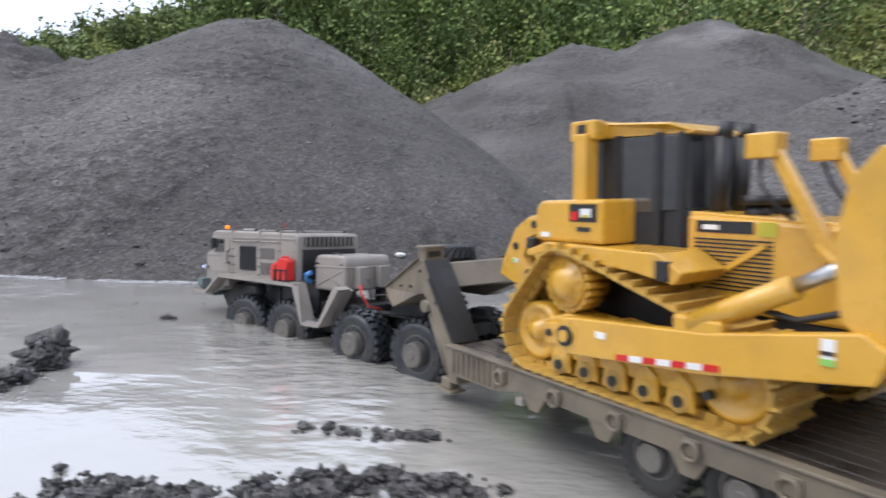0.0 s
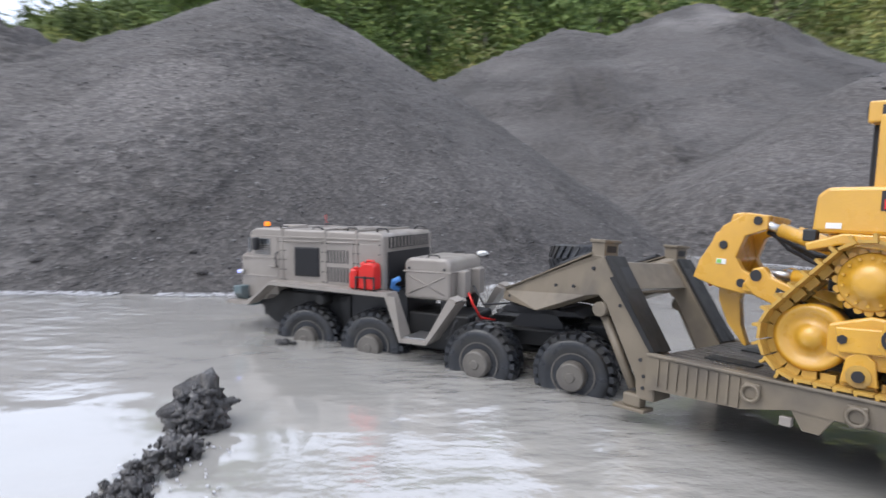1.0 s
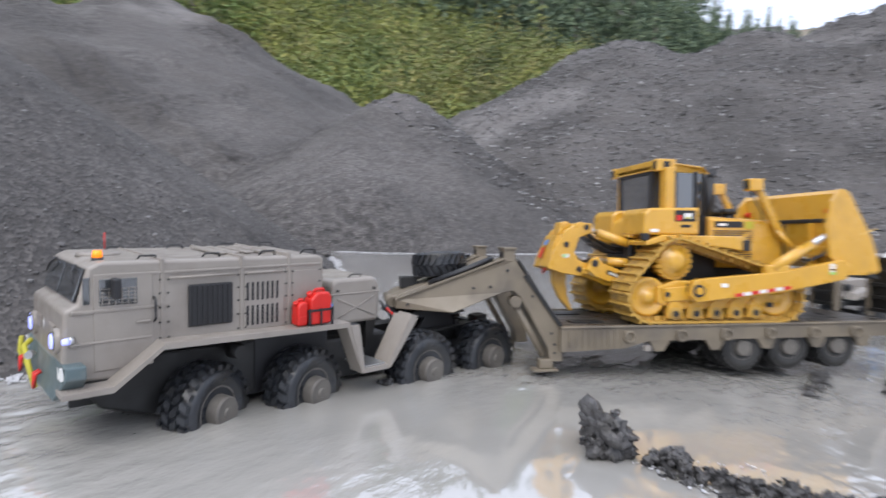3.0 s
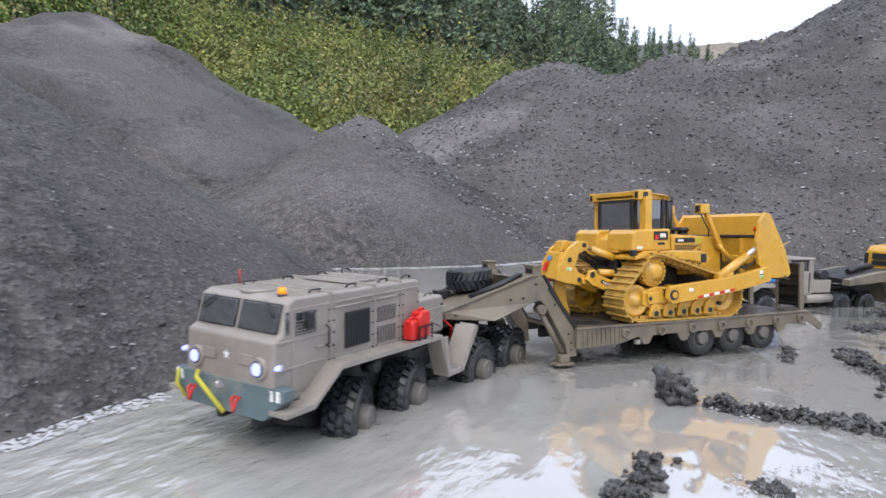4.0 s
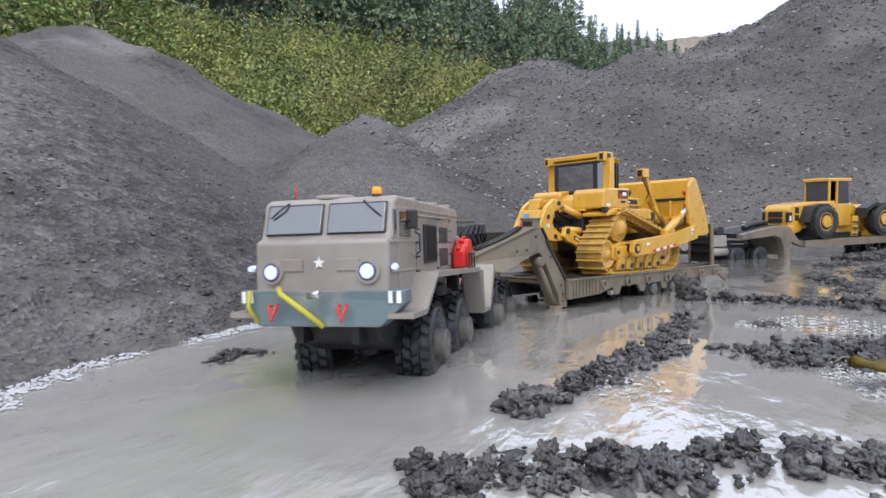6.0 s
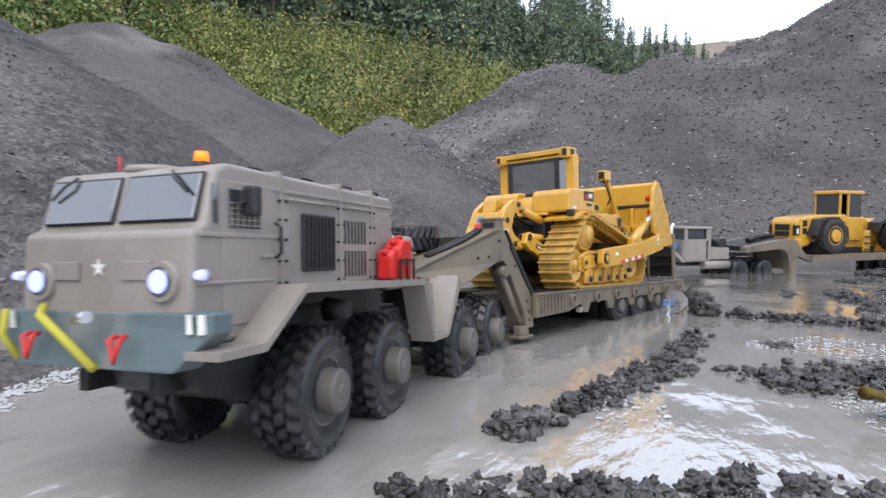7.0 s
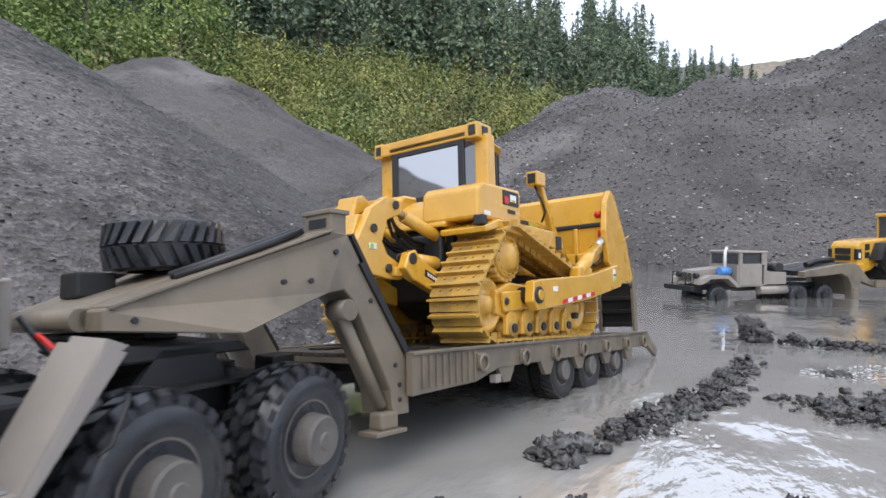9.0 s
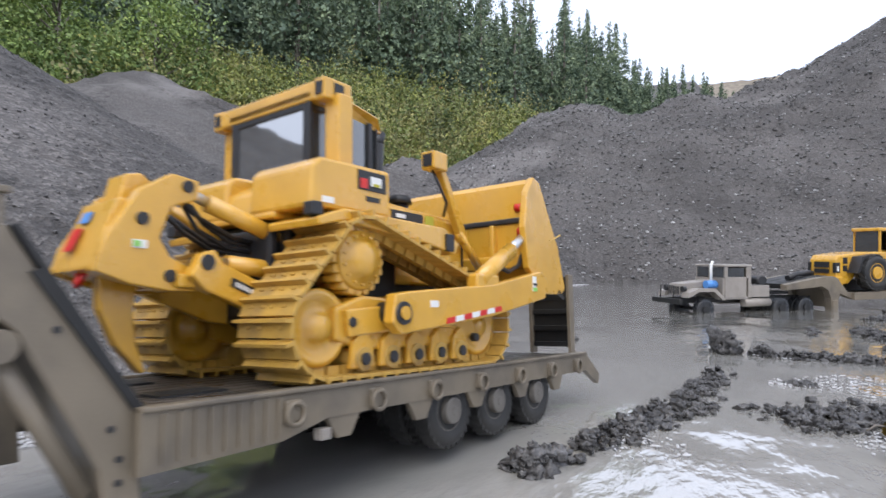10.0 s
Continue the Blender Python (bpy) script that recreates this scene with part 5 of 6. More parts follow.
    part("front_frame", prism([(x0 - 0.245, 0.085), (x0 - 0.25, 0.17), (x0 - 0.30, 0.185), (x0 - 0.34, 0.15), (x0 - 0.42, 0.12), (x0 - 0.43, 0.085)], -0.035, 0.035, w=0.003), YELLOW, D)
    part("front_belly", box(x0 - 0.42, x0 - 0.08, -0.03, 0.03, 0.07, 0.1), BLACK, D)
    part("bucket", prism([(x0 - 0.5, 0.07), (x0 - 0.51, 0.15), (x0 - 0.54, 0.17), (x0 - 0.53, 0.14), (x0 - 0.53, 0.09), (x0 - 0.6, 0.07), (x0 - 0.6, 0.064)], -0.12, 0.12), YELLOW, D)
    for o in D.children_recursive:
        ahead = 0.085 if o.name.startswith("cab_") or o.name.startswith("ladder") else 0.0
        for v in o.data.vertices:
            v.co.x -= ahead
            v.co = (x0 + (v.co.x - x0) * 1.27, v.co.y * 1.2, 0.066 + (v.co.z - 0.07) * 1.58)
    for x in (x0 - 0.165, x0 - 0.56):
        z = 0.146 if x > x0 - 0.2 else 0.151
        part("axle", cyl((x, -0.07, z), (x, 0.07, z), 0.014, seg=14), BLACK, D)
        for s in (1, -1):
            wheel(D, pose(x, s * 0.105, z), MESHES, 0.080, 0.055, s, YELLOW, DRYRUB, 20, 0.006, 0.0)


build_loader()


# ---- mud banks in the water ----
CLODS = []
for _ in range(10):
    bm = bmesh.new()
    bmesh.ops.create_icosphere(bm, subdivisions=3, radius=1)
    o_ = Vector((_ * 7.3, 2.1, 5.5))
    CLODS.append((np.array([tuple(v.co * (0.82 + 0.75 * noise.fractal(v.co * 1.7 + o_, 0.7, 2.0, 6))) for v in bm.verts]), np.array([tuple(v.index for v in f.verts) for f in bm.faces])))
    bm.free()


def mud_bank(label, line, width, top, seed):
    """A churned ridge of crumbled mud along a line of (x, y)."""
    rnd = random.Random(seed)
    pts = np.array(line, float)
    d = np.r_[0, np.cumsum(np.hypot(*np.diff(pts, axis=0).T))]
    vs, fs, base = [], [], 0
    n = int(40 + d[-1] * width * 11000)
    for i in range(n):
        q = d[-1] * rnd.random()
        lump = 0.65 + 0.6 * noise.noise(Vector((q * 22, seed * 3.1, 0)))
        v = rnd.gauss(0, 0.42)
        if abs(v) > 1.1:
            continue
        end = min(1.0, 0.35 + 6 * min(q, d[-1] - q) / (d[-1] + 0.05))
        x = np.interp(q, d, pts[:, 0]) + rnd.gauss(0, width * 0.12)
        y = np.interp(q, d, pts[:, 1]) + rnd.gauss(0, width * 0.12)
        k = max(1, min(len(pts) - 1, int(np.searchsorted(d, q))))
        t = pts[k] - pts[k - 1]
        t = t / (np.hypot(*t) + 1e-9)
        x, y = x - t[1] * v * width, y + t[0] * v * width
        crest = top * lump * end * max(0.0, 1 - abs(v) ** 1.6)
        r = (0.0022 + 0.007 * rnd.random() ** 2.5) * (0.7 + top * 12)
        z = max(0.0, crest - r * 0.4) * rnd.random() ** 0.6 - 0.006
        if rnd.random() < 0.35:
            r, z = max(r, crest * rnd.uniform(0.3, 0.55)), z * 0.5
        sv, sf = CLODS[rnd.randrange(10)]
        a = rnd.random() * 6.283
        w = sv * (r * rnd.uniform(0.8, 1.5), r * rnd.uniform(0.7, 1.1), r * rnd.uniform(0.6, 1.0))
        vs.append(np.stack([w[:, 0] * math.cos(a) - w[:, 1] * math.sin(a) + x, w[:, 0] * math.sin(a) + w[:, 1] * math.cos(a) + y, w[:, 2] + z], -1))
        fs.append(sf + base)
        base += len(sv)
    rows_, cols = max(12, int(d[-1] / 0.004)), 28
    mound = []
    for i in range(rows_ + 1):
        q = d[-1] * i / rows_
        k = max(1, min(len(pts) - 1, int(np.searchsorted(d, q))))
        t = pts[k] - pts[k - 1]
        t = t / (np.hypot(*t) + 1e-9)
        lump = 0.65 + 0.6 * noise.noise(Vector((q * 22, seed * 3.1, 0)))
        end = min(1.0, 7 * min(q, d[-1] - q) / (d[-1] + 0.05))
        for j in range(cols + 1):
            v = -1.15 + 2.3 * j / cols
            x = np.interp(q, d, pts[:, 0]) - t[1] * v * width
            y = np.interp(q, d, pts[:, 1]) + t[0] * v * width
            p = Vector((x, y, seed))
            z = max(0.0, 1 - v * v / 1.32) * end * top * (0.55 * lump + 0.5 * noise.turbulence(p * 38, 4, False) + 0.35 * noise.fractal(p * 110, 0.7, 2.0, 4)) - 0.016
            mound.append((x, y, z))
    idx = np.arange((rows_ + 1) * (cols + 1)).reshape(rows_ + 1, cols + 1) + base
    a_, b_, c_, d_ = idx[:-1, :-1].ravel(), idx[1:, :-1].ravel(), idx[1:, 1:].ravel(), idx[:-1, 1:].ravel()
    fs += [np.stack([a_, d_, b_], -1), np.stack([b_, d_, c_], -1)]
    vs.append(np.array(mound))
    base += len(mound)
    me = bpy.data.meshes.new("mud_bank")
    f = np.concatenate(fs)
    me.vertices.add(base)
    me.vertices.foreach_set("co", np.concatenate(vs).astype(np.float32).ravel())
    me.loops.add(f.size)
    me.loops.foreach_set("vertex_index", f.astype(np.int32).ravel())
    me.polygons.add(len(f))
    me.polygons.foreach_set("loop_start", np.arange(0, f.size, 3, dtype=np.int32))
    me.update(calc_edges=True)
    me.materials.append(MUD)
    me.polygons.foreach_set("use_smooth", [True] * len(f))
    tagged(new("mud_bank", me), label, "mud", "mud banks in the water")


BANKS = [  # line, half width, height
    ([(-1.39, 1.435), (-1.35, 1.42), (-1.31, 1.40)], 0.028, 0.042), ([(-1.30, 1.395), (-1.2, 1.36), (-1.1, 1.325), (-1.0, 1.305)], 0.036, 0.03), ([(-1.02, 1.30), (-0.88, 1.275), (-0.70, 1.245)], 0.032, 0.026),
    ([(-1.10, 1.30), (-1.03, 1.265), (-0.98, 1.255)], 0.018, 0.014),
    ([(-1.60, 1.47), (-1.53, 1.40), (-1.51, 1.30), (-1.50, 1.245)], 0.055, 0.034),
    ([(-1.45, 1.25), (-1.43, 1.15), (-1.41, 1.02), (-1.42, 0.85)], 0.055, 0.03),
    ([(-1.05, 1.16), (-0.98, 1.08), (-0.95, 0.98), (-0.90, 0.84)], 0.10, 0.032),
    ([(-0.42, 1.235), (-0.40, 1.225), (-0.385, 1.215)], 0.03, 0.085), ([(-0.40, 1.18), (-0.43, 1.1), (-0.425, 1.0)], 0.034, 0.03), ([(-0.41, 1.0), (-0.43, 0.9), (-0.5, 0.8)], 0.04, 0.036),
    ([(-0.75, 1.13), (-0.74, 1.09)], 0.022, 0.02),
    ([(0.03, 1.0), (0.12, 0.985), (0.23, 0.975)], 0.02, 0.012), ([(-0.2, 0.83), (-0.05, 0.80), (0.1, 0.84), (0.28, 0.83)], 0.045, 0.026), ([(0.14, 0.87), (0.17, 0.86)], 0.018, 0.03),
    ([(-0.42, 0.78), (-0.28, 0.72), (-0.1, 0.66)], 0.055, 0.03), ([(0.2, 0.66), (0.42, 0.6), (0.62, 0.45)], 0.09, 0.03), ([(-0.2, 0.6), (0.1, 0.48), (0.3, 0.3)], 0.11, 0.034),
    ([(0.62, 0.74), (0.75, 0.62)], 0.05, 0.024), ([(1.0, 0.55), (1.25, 0.3), (1.5, -0.1)], 0.13, 0.05), ([(-0.95, 0.78), (-0.7, 0.7), (-0.5, 0.62)], 0.08, 0.03),
    ([(-1.30, 1.915), (-1.22, 1.90)], 0.035, 0.013), ([(-0.36, 1.6), (-0.33, 1.6)], 0.01, 0.006),
]
for bi, (bl_, bw_, bt_) in enumerate(BANKS):
    mud_bank("churned wet black mud ridge standing out of the water" if bt_ > 0.025 else "low wet mud ridge just above the water", bl_, bw_, bt_, bi)


# ---- foam and scum on the water, loose stones ----
def flakes(name, label, places, rmin, rmax, z, material, seed):
    rnd = random.Random(seed)
    verts, faces = [], []
    for x, y in places:
        k, r, a0 = rnd.randint(6, 9), rnd.uniform(rmin, rmax) * rnd.uniform(0.4, 1.0), rnd.random() * 6.3
        sx, sy, th = rnd.uniform(0.6, 1.6), rnd.uniform(0.4, 0.9), rnd.random() * 3.1
        base = len(verts)
        rs = [rnd.uniform(0.65, 1.2) for _ in range(k)]
        zz = z + rnd.uniform(0.0, 0.0008)
        for top in (0, 1):
            for i in range(k):
                a = a0 + 2 * math.pi * i / k
                u, v = r * rs[i] * sx * math.cos(a), r * rs[i] * sy * math.sin(a)
                s = 0.8 if top else 1.0
                verts.append((x + s * (u * math.cos(th) - v * math.sin(th)), y + s * (u * math.sin(th) + v * math.cos(th)), zz + 0.0012 * top))
        for i in range(k):
            faces.append((base + i, base + (i + 1) % k, base + k + (i + 1) % k, base + k + i))
        faces.append(tuple(base + k + i for i in range(k)))
    me = bpy.data.meshes.new(name)
    me.from_pydata(verts, [], faces)
    me.materials.append(material)
    tagged(new(name, me), label, "foam", kind="stuff")


rnd = random.Random(5)
gen = np.random.RandomState(8)
px, py = gen.uniform(-2.4, 2.6, 160000), gen.uniform(1.6, 3.0, 160000)
pz = height(px, py)
shore = []
for x, y, g in zip(px, py, pz):
    if -0.05 < g < 0.05 and len(shore) < 8500 and noise.noise(Vector((x * 6, y * 6, 2))) > -0.25 - 0.2 * (x < -0.6) and -0.028 < g + rough(x, y) < -0.002:
        shore.append((x, y))
flakes("shore_foam", "broken white foam along the gravel shore", shore, 0.0016, 0.0075, -0.0044, FOAM, 6)
scum = []
for cx, cy, rx_, ry_, n_ in ((-0.72, 1.0, 0.10, 0.12, 330), (-1.12, 1.02, 0.10, 0.07, 300), (-0.75, 1.13, 0.04, 0.035, 60), (-1.25, 1.32, 0.06, 0.05, 60), (-0.4, 1.1, 0.06, 0.12, 80), (0.3, 2.2, 0.5, 0.15, 160)):
    for _ in range(n_):
        a, q = rnd.random() * 6.283, rnd.random() ** 0.5
        scum.append((cx + rx_ * q * math.cos(a), cy + ry_ * q * math.sin(a)))
flakes("scum", "pale scum drifting round the mud banks", scum, 0.0012, 0.0048, -0.0044, FOAM, 7)


def stones(name, label, places, seed, material):
    """Small angular stones: (x, y, z, radius)."""
    rnd = random.Random(seed)
    shapes = []
    for _ in range(8):
        bm = bmesh.new()
        bmesh.ops.create_icosphere(bm, subdivisions=1, radius=1)
        shapes.append((np.array([tuple(v.co * rnd.uniform(0.6, 1.1)) for v in bm.verts]), [tuple(v.index for v in f.verts) for f in bm.faces]))
        bm.free()
    vs, fs, base = [], [], 0
    for x, y, z, r in places:
        v, f = shapes[rnd.randrange(8)]
        a, s = rnd.random() * 6.283, (rnd.uniform(0.7, 1.4), rnd.uniform(0.6, 1.1), rnd.uniform(0.4, 0.8))
        w = v * s * r
        vs.append(np.stack([w[:, 0] * math.cos(a) - w[:, 1] * math.sin(a) + x, w[:, 0] * math.sin(a) + w[:, 1] * math.cos(a) + y, w[:, 2] + z], -1))
        fs += [tuple(base + i for i in q) for q in f]
        base += len(v)
    me = bpy.data.meshes.new(name)
    me.from_pydata(np.concatenate(vs).tolist(), [], fs)
    me.materials.append(material)
    tagged(new(name, me), label, "stones", kind="stuff")


near, far = [], []
px, py = gen.uniform(-2.6, 2.4, 30000), 1.85 + 2.6 * gen.uniform(0, 1, 30000) ** 1.8
for x, y, g in zip(px, py, height(px, py)):
    if g > -0.004 and len(near) < 13000:
        near.append((x, y, g + rough(x, y) + 0.001, 0.0022 + 0.006 * rnd.random() ** 4))
px, py = gen.uniform(2.6, 9, 60000), gen.uniform(-3, 4.5, 60000)
for x, y, g in zip(px, py, height(px, py)):
    if g > 0.0 and len(far) < 26000:
        r = 0.006 + 0.017 * rnd.random() ** 3
        far.append((x, y, g + rough(x, y) + r * 0.15, r))
stones("gravel_grains", "fine loose dark gravel on the near heap", near, 1, STONE)
stones("gravel_stones", "coarse grey gravel stones on the far heap", far, 2, CHIPS)
for sx_, sy_, r_ in ((0.167, 2.392, 0.017), (-1.03, 2.16, 0.014), (-0.78, 2.27, 0.009), (0.93, 2.82, 0.03), (-0.62, 2.13, 0.016), (-0.66, 2.2, 0.012)):
    bm = bmesh.new()
    bmesh.ops.create_icosphere(bm, subdivisions=3, radius=r_)
    for v in bm.verts:
        v.co *= 1 + 0.35 * noise.noise(v.co / r_ * 1.3 + Vector((sx_ * 9, sy_, 0)))
        v.co.z *= 0.5
    o = part("rock", bm, WHITE if sx_ == 0.167 else GRAVEL)
    o.location = (sx_, sy_, float(height(sx_, sy_)) + rough(sx_, sy_) + r_ * 0.15)
    tagged(o, "pale flat stone on the gravel slope" if sx_ == 0.167 else "dark stone half sunk in the gravel", "rock", "rocks on the slope")

# ---- a fallen leaf in the mud ----
leaf = tagged(new("fallen_leaf"), "yellow-brown autumn leaf lying on the mud", "leaf")
bm = bmesh.new()
grid = [[bm.verts.new(((i / 8 - 0.5) * 0.085, (j / 4 - 0.5) * 0.05 * math.sin(math.pi * (0.06 + 0.9 * i / 8)) ** 0.8, 0.014 * math.cos((j / 4 - 0.5) * 3) + 0.004 * math.sin(i * 0.9))) for j in range(5)] for i in range(9)]
for i in range(8):
    for j in range(4):
        bm.faces.new((grid[i][j], grid[i + 1][j], grid[i + 1][j + 1], grid[i][j + 1])).smooth = True
bmesh.ops.solidify(bm, geom=list(bm.faces), thickness=0.0008)
part("blade", bm, paint("leaf_skin", (0.16, 0.11, 0.012), 0.4, vary=0.5, scale=60), leaf)
part("stalk", tube([(0.042, 0, 0.012), (0.055, 0.002, 0.012), (0.07, 0.008, 0.006)], 0.0012, 6), BARK, leaf)
leaf.matrix_basis = pose(-1.16, 1.035, 0.018, 8, -6, 118)


# ---- woods and shrubs ----
def cards(centres, size, rnd, up=0.3):
    """Leaf quads at the given centres, as arrays."""
    n = len(centres)
    c = np.asarray(centres)
    g = np.random.RandomState(rnd.randrange(10 ** 6))
    a = g.normal(size=(n, 3))
    a /= np.linalg.norm(a, axis=1, keepdims=True)
    b = np.cross(a, g.normal(size=(n, 3)))
    b /= np.linalg.norm(b, axis=1, keepdims=True)
    s = size * g.uniform(0.5, 1.2, (n, 1))
    v = np.stack([c - a * s, c + b * s * 0.55, c + a * s, c - b * s * 0.55], 1).reshape(-1, 3)
    return v


def leaf_mesh(name, v, material):
    me = bpy.data.meshes.new(name)
    n = len(v) // 4
    me.vertices.add(n * 4)
    me.vertices.foreach_set("co", np.ascontiguousarray(v, dtype=np.float32).ravel())
    me.loops.add(n * 4)
    me.loops.foreach_set("vertex_index", np.arange(n * 4, dtype=np.int32))
    me.polygons.add(n)
    me.polygons.foreach_set("loop_start", np.arange(0, n * 4, 4, dtype=np.int32))
    me.update(calc_edges=True)
    me.materials.append(material)
    return me


def shrub_mass(name, label, places, material, seed, leaf=0.034, per=430):
    rnd = random.Random(seed)
    g = np.random.RandomState(seed)
    vs = []
    for x, y, r, h in places:
        z = float(height(x, y))
        k = int(per * (r / 0.8) ** 2) + 60
        clumps = g.normal(size=(9, 3)) * (r * 0.45, r * 0.45, h * 0.2) + (0, 0, h * 0.55)
        pts = clumps[g.randint(0, 9, k)] + g.normal(size=(k, 3)) * (r * 0.17, r * 0.17, h * 0.15)
        pts[:, 2] = np.abs(pts[:, 2])
        vs.append(cards(pts + (x, y, z), leaf * (1 + 0.03 * math.hypot(x, y)), rnd))
    ob = new(name, leaf_mesh(name, np.concatenate(vs), material))
    return tagged(ob, label, "shrubs", kind="stuff")


def at(th, s):
    return s * math.cos(radians(th)), 1 + s * math.sin(radians(th))


rnd = random.Random(11)
bush = []
for i in range(2000):
    th, s = rnd.uniform(9, 52) if i % 5 < 3 else rnd.uniform(50, 120), 9.5 + 16.5 * rnd.random() ** 0.75
    x, y = at(th, s)
    if float(height(x, y)) > 0.285 * (s - 8.5) * 1.5 + 0.35:
        continue
    big = rnd.random()
    bush.append((x, y, rnd.uniform(0.45, 1.1), rnd.choice((0.6, 0.9, 1.3, 1.9)) * rnd.uniform(0.8, 1.2) * (0.75 + s / 60) * (1 if th < 104 else 0.6)))
far_bush = []
for i in range(110):
    th, s = rnd.uniform(105, 127), rnd.uniform(34, 50)
    far_bush.append((*at(th, s), rnd.uniform(1.0, 1.9), rnd.uniform(1.8, 2.6)))
shrub_mass("shrubs", "hazy green scrub on the far valley side", far_bush, SHRUB_B, 12, 0.07, 200)
shrub_mass("shrubs", "yellow-green autumn scrub covering the hillside", bush[0::2], SHRUB, 3)
shrub_mass("shrubs", "green leafy scrub covering the hillside", bush[1::4], SHRUB_B, 5)
shrub_mass("shrubs", "straw-coloured dry scrub covering the hillside", bush[3::4], SHRUB_C, 6)
shrub_mass("rusty_shrubs", "rust-coloured autumn shrub among the scrub", [(*at(27.5, 26), 0.7, 1.9), (*at(25.5, 26), 0.6, 1.1), (*at(21, 25), 0.6, 0.9)], RUST, 4, 0.05, 320)


def conifer(seed, h):
    rnd = random.Random(seed)
    tree = tagged(new("conifer"), "dark green spruce on the hillside", "tree", "conifers on the hillside")
    part("trunk", cyl((0, 0, -0.5), (0, 0, h), 0.018 * h, 0.02, 8), BARK, tree, "bare grey lower trunk")
    pts, fine = [], []
    bare = h * rnd.uniform(0.08, 0.3)
    z = bare
    while z < h * 0.99:
        f = (z - bare) / (h - bare)
        reach = h * 0.19 * (1 - f) ** 0.9 * rnd.uniform(0.65, 1.2) + 0.08
        for _ in range(rnd.randint(4, 7)):
            a = rnd.random() * 6.283
            l = reach * rnd.uniform(0.6, 1.15)
            m = int(3 + l * 6)
            for q in range(m):
                t = (q + 0.6) / m
                fine.append(0.21 * (1 - 0.45 * f) * (1.1 - 0.35 * t))
                pts.append((l * t * math.cos(a) + rnd.gauss(0, 0.06), l * t * math.sin(a) + rnd.gauss(0, 0.06), z - 0.28 * l * t * t + rnd.gauss(0, 0.07)))
        z += h * 0.022 * rnd.uniform(0.7, 1.3)
    ob = new("crown", leaf_mesh("crown", cards(pts, np.array(fine)[:, None], rnd), NEEDLE))
    ob.parent = tree
    return tree


def broadleaf(seed, h):
    rnd = random.Random(seed)
    g = np.random.RandomState(seed)
    tree = tagged(new("broadleaf_tree"), "green leafy tree on the hillside", "tree", "leafy trees on the hillside")
    tr = part("trunk", cyl((0, 0, -0.5), (0, 0, h * 0.75), 0.02 * h, 0.04, 8), BARK, tree)
    cl = []
    for i in range(14):
        a, z = rnd.random() * 6.283, h * rnd.uniform(0.3, 0.92)
        r = h * 0.2 * math.sin(math.pi * min(0.95, max(0.15, z / h))) + 0.2
        c = (r * math.cos(a), r * math.sin(a), z)
        cl.append(c)
        cyl_bm = cyl((0, 0, z * 0.75), c, 0.006 * h, 0.01, 6)
        part("limb", cyl_bm, BARK, tr)
    pts = np.array(cl)[g.randint(0, 14, 4200)] + g.normal(size=(4200, 3)) * h * 0.085
    ob = new("crown", leaf_mesh("crown", cards(pts, 0.085, rnd), BROAD))
    ob.parent = tree
    return tree


protos = [conifer(20 + i, h) for i, h in enumerate((9.0, 10.5, 8.0, 11.5, 7.0))]
leafy = [broadleaf(40 + i, h) for i, h in enumerate((5.0, 6.5, 4.2))]


def plant(ob, th, s, k, spin, used):
    x, y = at(th, s)
    m = pose(x, y, float(height(x, y)) - 0.1, 0, 0, spin) @ Matrix.Scale(k, 4)
    if ob not in used:
        used.append(ob)
        ob.matrix_basis = m
        return
    c = copy_thing(ob, m)
    c.scale = (k, k, k)


used = []
for i in range(250):
    th = rnd.uniform(17, 60) if i % 3 else rnd.uniform(60, 106)
    s = 27 + 33 * rnd.random() ** 1.2
    plant(protos[i % 5], th, s, rnd.uniform(0.7, 1.1) * (0.75 if th < 24 else 1.0), rnd.uniform(0, 360), used)
for i in range(40):
    th = rnd.uniform(11, 19)
    plant(protos[i % 5], th, rnd.uniform(31, 48), rnd.uniform(0.5, 0.72) * (0.72 + 0.035 * (th - 11)), rnd.uniform(0, 360), used)
far_pieces = []
for i in range(460):
    th = rnd.uniform(-6, 14) if i < 220 else rnd.uniform(17, 106)
    q = rnd.uniform(58, 84) if i < 220 else rnd.uniform(36, 66)
    k = rnd.uniform(0.75, 1.05) * (0.9 + 0.03 * max(0, th)) if i < 220 else rnd.uniform(0.8, 1.15)
    x, y = at(th, q)
    crown = next(o for o in protos[i % 5].children if o.name.startswith("crown")).data
    co = np.empty(len(crown.vertices) * 3, np.float32)
    crown.vertices.foreach_get("co", co)
    co, a = co.reshape(-1, 3) * k, rnd.random() * 6.283
    far_pieces.append(np.stack([co[:, 0] * math.cos(a) - co[:, 1] * math.sin(a) + x, co[:, 0] * math.sin(a) + co[:, 1] * math.cos(a) + y, co[:, 2] + float(height(x, y)) - 0.1], -1))
tagged(new("far_conifers", leaf_mesh("far_conifers", np.concatenate(far_pieces), NEEDLE)), "dense dark spruce wood higher up the valley side", "woods", kind="stuff")
for th, s, k in ((12.2, 31, 0.66), (14.2, 33, 0.74), (15.4, 32, 0.6), (17.5, 31, 0.72)):
    plant(protos[3], th, s, k, th * 40, used)
for i in range(120):
    th = rnd.uniform(55, 107)
    s = rnd.uniform(14.5, 27)
    plant(leafy[i % 3], th, s, rnd.uniform(0.4, 0.85), rnd.uniform(0, 360), used)


